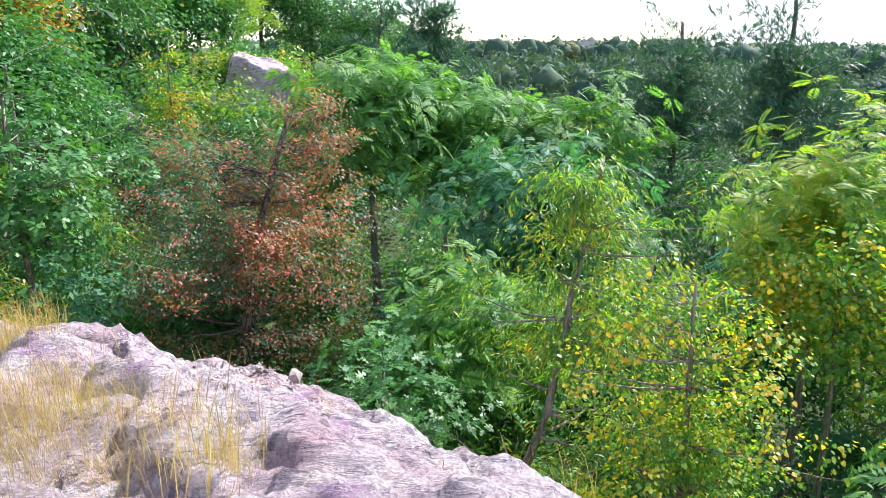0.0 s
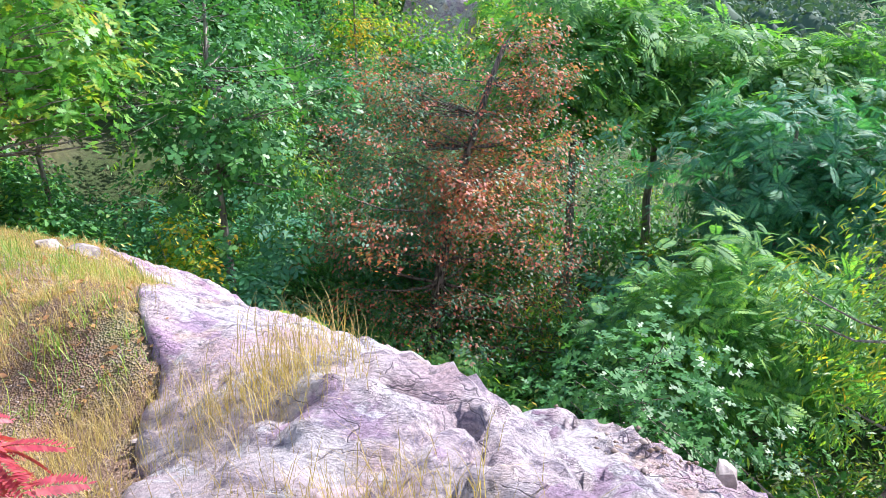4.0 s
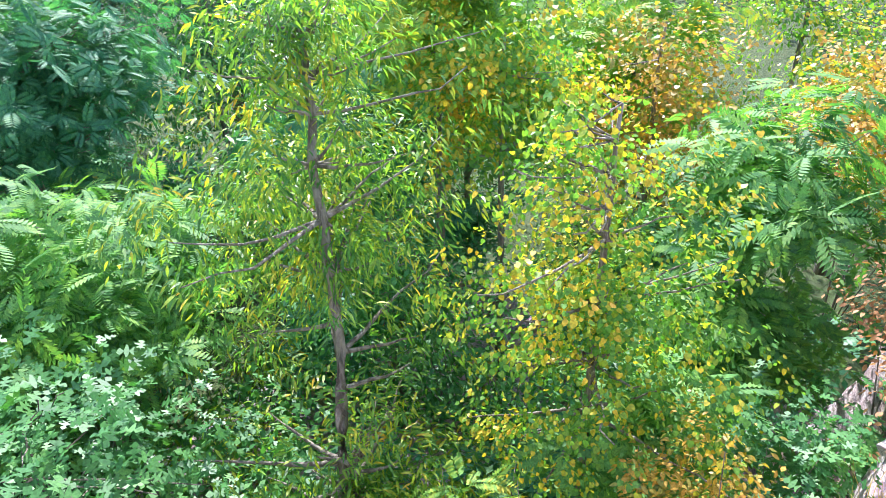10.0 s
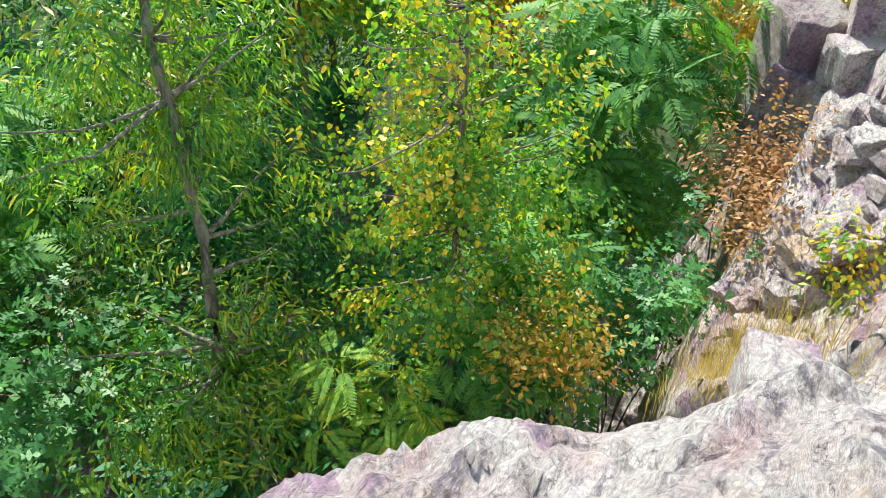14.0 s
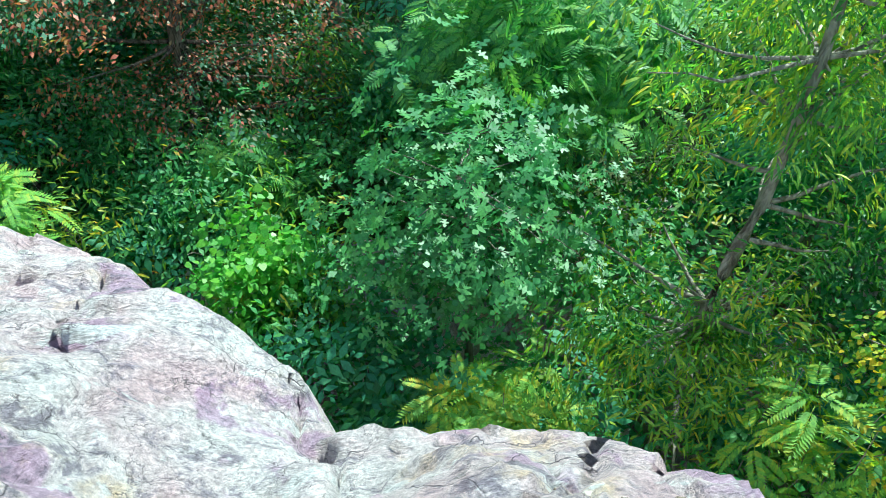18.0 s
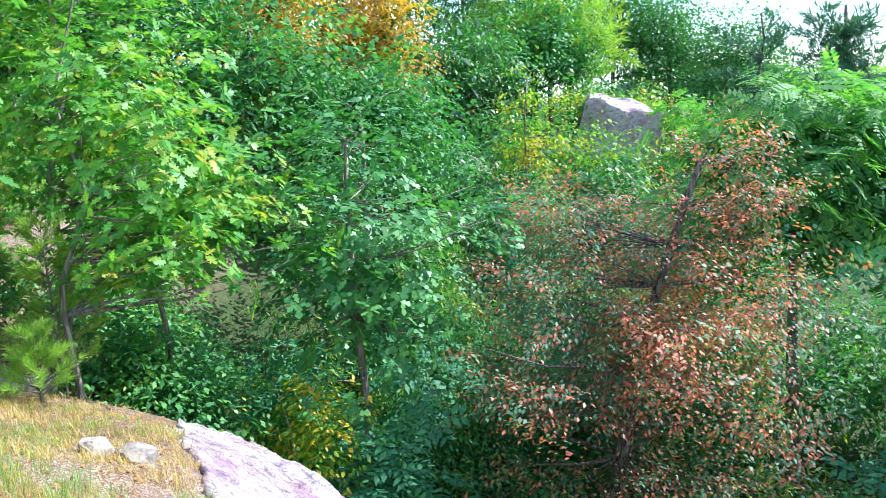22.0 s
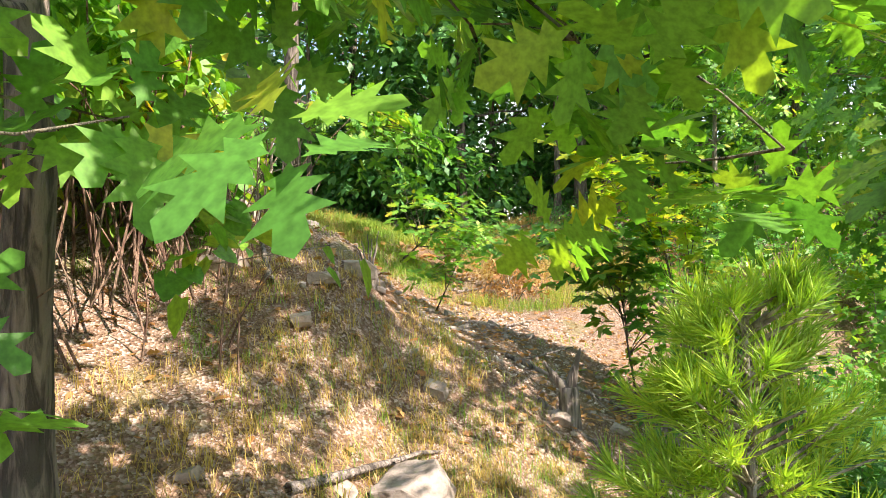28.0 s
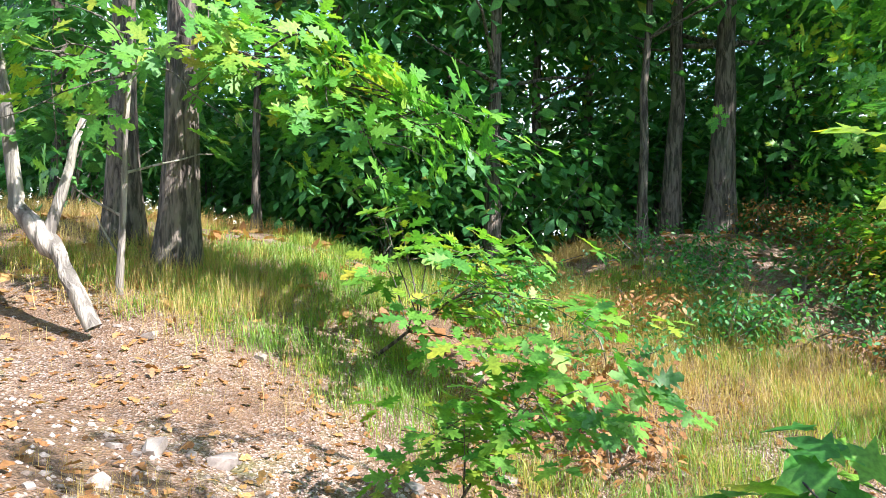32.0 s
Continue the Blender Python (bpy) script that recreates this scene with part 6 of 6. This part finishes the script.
sapling("oak_sapling", "leaning oak sapling with green lobed leaves over the bank", (-16.75, 8.35, gz(-16.75, 8.35)), ((-16.38, 8.22, 1.45), (-16.39, 8.46, 1.53), (-16.61, 8.72, 1.42), (-16.53, 8.41, 1.14), (-16.13, 8.51, 0.95), (-16.26, 8.98, 1.26), (-16.07, 9.19, 1.15), (-16.19, 9.16, 1.0), (-15.84, 9.33, 1.1), (-15.96, 9.64, 0.82), (-15.86, 9.75, 0.64), (-16.26, 9.45, 0.67), (-16.24, 8.94, 0.58)), "oak", 0.17, M_OAK_SUN, M_BARK, 8, 0.12, 0.2, 0.016, singles=True, twigs=2)
sapling("oak_sapling", "low oak seedling on the leafy slope", (-15.0, 8.3, gz(-15.0, 8.3)), ((-14.8, 8.35, 0.5), (-14.6, 8.3, 0.55), (-14.5, 8.7, 0.7), (-14.4, 8.9, 0.75), (-14.7, 8.6, 0.9)), "oak", 0.14, M_OAK_SUN, M_BARK, 11, 0.13, 0.3, 0.01)
# red sumac by the ledge
sapling("sumac_sapling", "small sumac with feathery crimson leaves in the grass", (-3.25, 3.0, gz(-3.25, 3.0)), ((-3.1, 3.1, 0.3), (-3.35, 3.0, 0.33), (-3.2, 2.9, 0.22), (-3.0, 2.95, 0.18), (-3.3, 3.2, 0.26), (-3.15, 3.0, 0.36), (-3.4, 3.15, 0.2)), "longfrond", 0.15, M_SUMAC, M_BARK_GREY, 1, 0.03, 0.5, 0.008, singles=True, twigs=1)
# young growth on the slope under the oaks
for k in range(26):
    x = rng.uniform(-17.5, -12.2)
    y = 10.9 + (-x - 11.6) * 0.35 + rng.uniform(0, 3.2)
    shrub("leafy_shrub", ("low green oak scrub on the slope", "yellow-green leafy scrub on the slope", "low maple scrub with yellow leaves on the slope")[k % 3], x, y, gz(x, y) + 0.4, (0.55, 0.55, 0.5), ("oak", "oval", "maple")[k % 3], (0.12, 0.08, 0.09)[k % 3],
          (M_OAK_SUN, M_CHERRY, M_MAPLE)[k % 3], 40, 12, 0.16, group="scrub on the slope")
for x, y, top in ((-16.2, 13.4, 5.2),):
    g = gz(x, y)
    tree("oak_tree", "young oak with sunlit green leaves beside the bank", "tree", rooted(x, y), [(x, y, g + 1.6), (x + 0.1, y + 0.1, top)], 0.06,
         [((x, y, top * 0.62), (1.5, 1.3, top * 0.42), 230, 15, 0.24)], "oak", 0.14, M_OAK_SUN, M_BARK_GREY, 0.25, 0.5, 24, group="young oaks beside the bank")
# huckleberry at the wood's edge
for k in range(34):
    x, y = rng.uniform(-19.5, -15.5), rng.uniform(9.4, 14.5)
    shrub("low_shrub", "low reddish green huckleberry under the oaks", x, y, gz(x, y) + 0.2, (0.5, 0.5, 0.3), "oval", 0.06, M_SHRUB if k % 3 else M_RUST, 34, 14, 0.12, group="low shrubs of the wood")


# ---- dead wood ----
def dead_wood(name, label, lines, base, category="dead wood", material=None, sides=7):
    ob = thing(name, base, label, category)
    for k, l in enumerate(lines):
        l = np.asarray(l)
        l = np.hstack([l[:, :3] - np.asarray(base), l[:, 3:]])
        kind = "shaft" if k == 0 else "side_limb"
        part_mesh(kind, tubes(kind, [l], material or M_DEADWOOD, sides), ob)
    return ob


g = gz(-10.95, 7.84)
b = np.array([-10.95, 7.84, g - 0.05])
dead_wood("snag", "forked grey snag with splintered tips", [bend(b, b + (0, 0, 0.28), 0.075, 0.06, 5, 0.05), bend(b + (0, 0, 0.25), b + (0.05, 0.06, 0.52), 0.045, 0.006, 6, 0.05), bend(b + (0, 0, 0.22), b + (-0.08, -0.14, 0.42), 0.04, 0.008, 6, 0.08)], b)
g = gz(-11.46, 6.73)
b = np.array([-11.46, 6.73, g - 0.05])
dead_wood("snag", "dark twiggy stump on top of the bare bank", [bend(b, b + (0, 0, 0.14), 0.06, 0.04, 5, 0.05)] + [bend(b + (0, 0, 0.1), b + np.clip(rng.normal(0, 0.09, 3), -0.13, 0.13) + (-0.06, -0.06, 0.24), 0.009, 0.003, 6, 0.2) for k in range(8)]
          + [bend(b, b + (0.1 + 0.1 * k, 0.05 * k - 0.1, -0.3), 0.02, 0.006, 6, 0.25) for k in range(4)], b)
for k in range(26):
    x, y = ((rng.uniform(-12.2, -10.2), rng.uniform(7.3, 9.2)) if k < 14 else (rng.uniform(-16, -5), 0))
    if k >= 14:
        y = 4.0 + (-x - 3.7) * 0.34 + rng.uniform(-0.9, 1.3)
    a, ln = rng.uniform(0, math.pi), rng.uniform(0.4, 1.2)
    p = np.array([x, y, gz(x, y) + 0.02])
    q = np.array([x + ln * math.cos(a), y + ln * math.sin(a), 0])
    q[2] = gz(q[0], q[1]) + (0.03 if k >= 14 else rng.uniform(0.03, 0.3))
    dead_wood("fallen_branch", "grey fallen branch lying on the slope", [bend(p, q, rng.uniform(0.008, 0.028), 0.005, 8, 0.1), bend(p + (q - p) * 0.5, p + (q - p) * 0.7 + rng.normal(0, 0.15, 3) * (1, 1, 0.3), 0.008, 0.003, 5, 0.1)], p, "branch", sides=6)
# pale bare shoots by the bank
for k, (x, y) in enumerate(((-11.5, 6.0), (-11.9, 6.25), (-12.4, 6.4))):
    p = np.array([x, y, gz(x, y) - 0.03])
    dead_wood("bare_shoot", "pale bare curving shoot at the bank", [bend(p, p + (rng.normal(0, 0.15), rng.normal(0, 0.15), rng.uniform(0.35, 0.6)), 0.007, 0.003, 8, 0.3)] + [bend(p + (0, 0, 0.3), p + rng.normal(0, 0.2, 3) + (0, 0, 0.5), 0.004, 0.002, 6, 0.2) for j in range(3)], p, "shoot", M_BARK_GREY, 5)
# pale crooked trunk at the wood's edge
g = gz(-16.9, 6.6)
b = np.array([-16.5, 6.55, g - 0.05])
dead_wood("pale_trunk", "crooked pale trunk with a knotted burl at the wood's edge", [np.vstack([bend(b, b + (-0.1, -0.22, 0.45), 0.055, 0.05, 5, 0.05), bend(b + (-0.12, -0.26, 0.5), b + (-0.15, -0.45, 0.75), 0.075, 0.05, 4, 0.05), bend(b + (-0.15, -0.45, 0.8), b + (-0.1, -0.55, 1.9), 0.045, 0.03, 5, 0.06)]),
          bend(b + (-0.13, -0.28, 0.55), b + (-0.1, -0.05, 1.3), 0.04, 0.02, 6, 0.06)], b, "tree trunk", M_BARK_PALE, 10)
g = gz(-17.2, 6.6)
b = np.array([-17.2, 6.6, g - 0.05])
dead_wood("pale_trunk", "thin pale dead stem leaning by the oak", [bend(b, b + (0.05, 0.08, 1.7), 0.03, 0.012, 8, 0.05)] + [bend(b + (0, 0.02, 0.3 + 0.3 * j), b + (rng.normal(0, 0.3), rng.normal(0, 0.3), 0.55 + 0.3 * j), 0.012, 0.004, 6, 0.15) for j in range(5)], b, "tree trunk", M_BARK_PALE, 7)


# ---- distance ----
def far_woods(name, label, n, per, r0, r1, a0, a1, size, leafy):
    """Crowns of far trees, thick on the ground: lumpy bodies of leaf with loose clumps round them."""
    r = r0 * (r1 / r0) ** rng.uniform(0, 1, n)
    a = np.radians(rng.uniform(a0, a1, n))
    x, y = np.sin(a) * r, np.cos(a) * r
    s = size * rng.uniform(0.6, 1.3, n)
    C = np.stack([x, y, ground(x, y) + s * 0.7], -1)
    bm = bmesh.new()
    bmesh.ops.create_icosphere(bm, subdivisions=2, radius=1.0)
    bm.verts.ensure_lookup_table()
    bv = np.array([v.co[:] for v in bm.verts])
    bf = np.array([[v.index for v in f.verts] for f in bm.faces])
    bm.free()
    k = rng.uniform(0, 6.3, (n, 1, 3))
    lump = 1 + 0.22 * np.sin(3.7 * bv[None] + k).prod(-1)[..., None] + rng.uniform(-0.16, 0.16, (n, len(bv), 1))
    B = C[:, None] + bv[None] * lump * (s * (0.1 if r1 < 200 else 0.5 if r1 < 500 else 0.7))[:, None, None] * np.array((1, 1, 1.05))
    V = B.reshape(-1, 3)
    loops = (np.arange(n)[:, None] * len(bv) + bf.ravel()[None]).ravel()
    starts = np.arange(n * len(bf)) * 3
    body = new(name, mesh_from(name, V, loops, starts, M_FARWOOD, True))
    tagged(body, label, "woods", kind="stuff")
    d = rng.normal(0, 1, (n * per, 3))
    d /= np.linalg.norm(d, axis=1)[:, None]
    d[:, 2] = np.abs(d[:, 2]) * 1.1 - 0.3
    S = np.repeat(s, per)
    P = np.repeat(C, per, 0) + d * S[:, None] * rng.uniform(0.75, 1.1, (n * per, 1))
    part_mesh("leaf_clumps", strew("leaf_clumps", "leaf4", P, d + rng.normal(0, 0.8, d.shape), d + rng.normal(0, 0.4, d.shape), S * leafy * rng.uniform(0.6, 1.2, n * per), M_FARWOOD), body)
    return body


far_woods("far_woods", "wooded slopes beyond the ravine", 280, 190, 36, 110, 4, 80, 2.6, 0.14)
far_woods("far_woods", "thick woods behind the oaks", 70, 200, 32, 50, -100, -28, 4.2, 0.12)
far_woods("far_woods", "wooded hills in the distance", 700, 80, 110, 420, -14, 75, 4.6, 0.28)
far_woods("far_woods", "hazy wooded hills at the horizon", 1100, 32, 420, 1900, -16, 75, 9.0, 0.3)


def house(label, x, y, w, d, h, turn, wall):
    ob = thing("house", (x, y, gz(x, y) - 0.3), label, "house")
    ob.rotation_euler = (0, 0, radians(turn))

    def box(name, cx, cy, cz, sx, sy, sz, mat, parent=ob, lab=""):
        bm = bmesh.new()
        bmesh.ops.create_cube(bm, size=1.0, matrix=Matrix.Translation((cx, cy, cz)) @ Matrix.Diagonal((sx, sy, sz, 1)))
        me = bpy.data.meshes.new(name)
        bm.to_mesh(me)
        bm.free()
        me.materials.append(mat)
        return part_mesh(name, me, parent, lab)
    wl_ = box("wall", 0, 0, h / 2, w, d, h, wall)
    bm = bmesh.new()
    pts = [bm.verts.new(p) for p in ((-w / 2 - 0.3, -d / 2 - 0.3, h), (w / 2 + 0.3, -d / 2 - 0.3, h), (w / 2 + 0.3, d / 2 + 0.3, h), (-w / 2 - 0.3, d / 2 + 0.3, h), (-w / 2 - 0.3, 0, h + d * 0.4), (w / 2 + 0.3, 0, h + d * 0.4))]
    for f in ((0, 1, 5, 4), (2, 3, 4, 5), (0, 4, 3), (1, 2, 5), (3, 2, 1, 0)):
        bm.faces.new([pts[i] for i in f])
    me = bpy.data.meshes.new("roof")
    bm.to_mesh(me)
    bm.free()
    me.materials.append(M_ROOF)
    part_mesh("roof", me, ob)
    for i in range(4):
        for j in range(max(1, int(h // 2.7))):
            casing = box("window", -w / 2 + w * (i + 0.5) / 4, -d / 2 - 0.02, 1.5 + 2.7 * j, 1.16, 0.08, 1.46, wall)
            box("pane", -w / 2 + w * (i + 0.5) / 4, -d / 2 - 0.05, 1.5 + 2.7 * j, 1.0, 0.06, 1.3, M_PANE, casing)
    return ob


house("pale blue house glimpsed through the trees", 34.0, 31.0, 8, 6, 3.0, -40, M_HOUSE)
house("white house glimpsed through the trees", 46.0, 24.0, 9, 7, 3.2, -60, M_HOUSE)
house("white house among the distant woods", 96.0, 492.0, 11, 8, 11.0, -10, M_HOUSE)
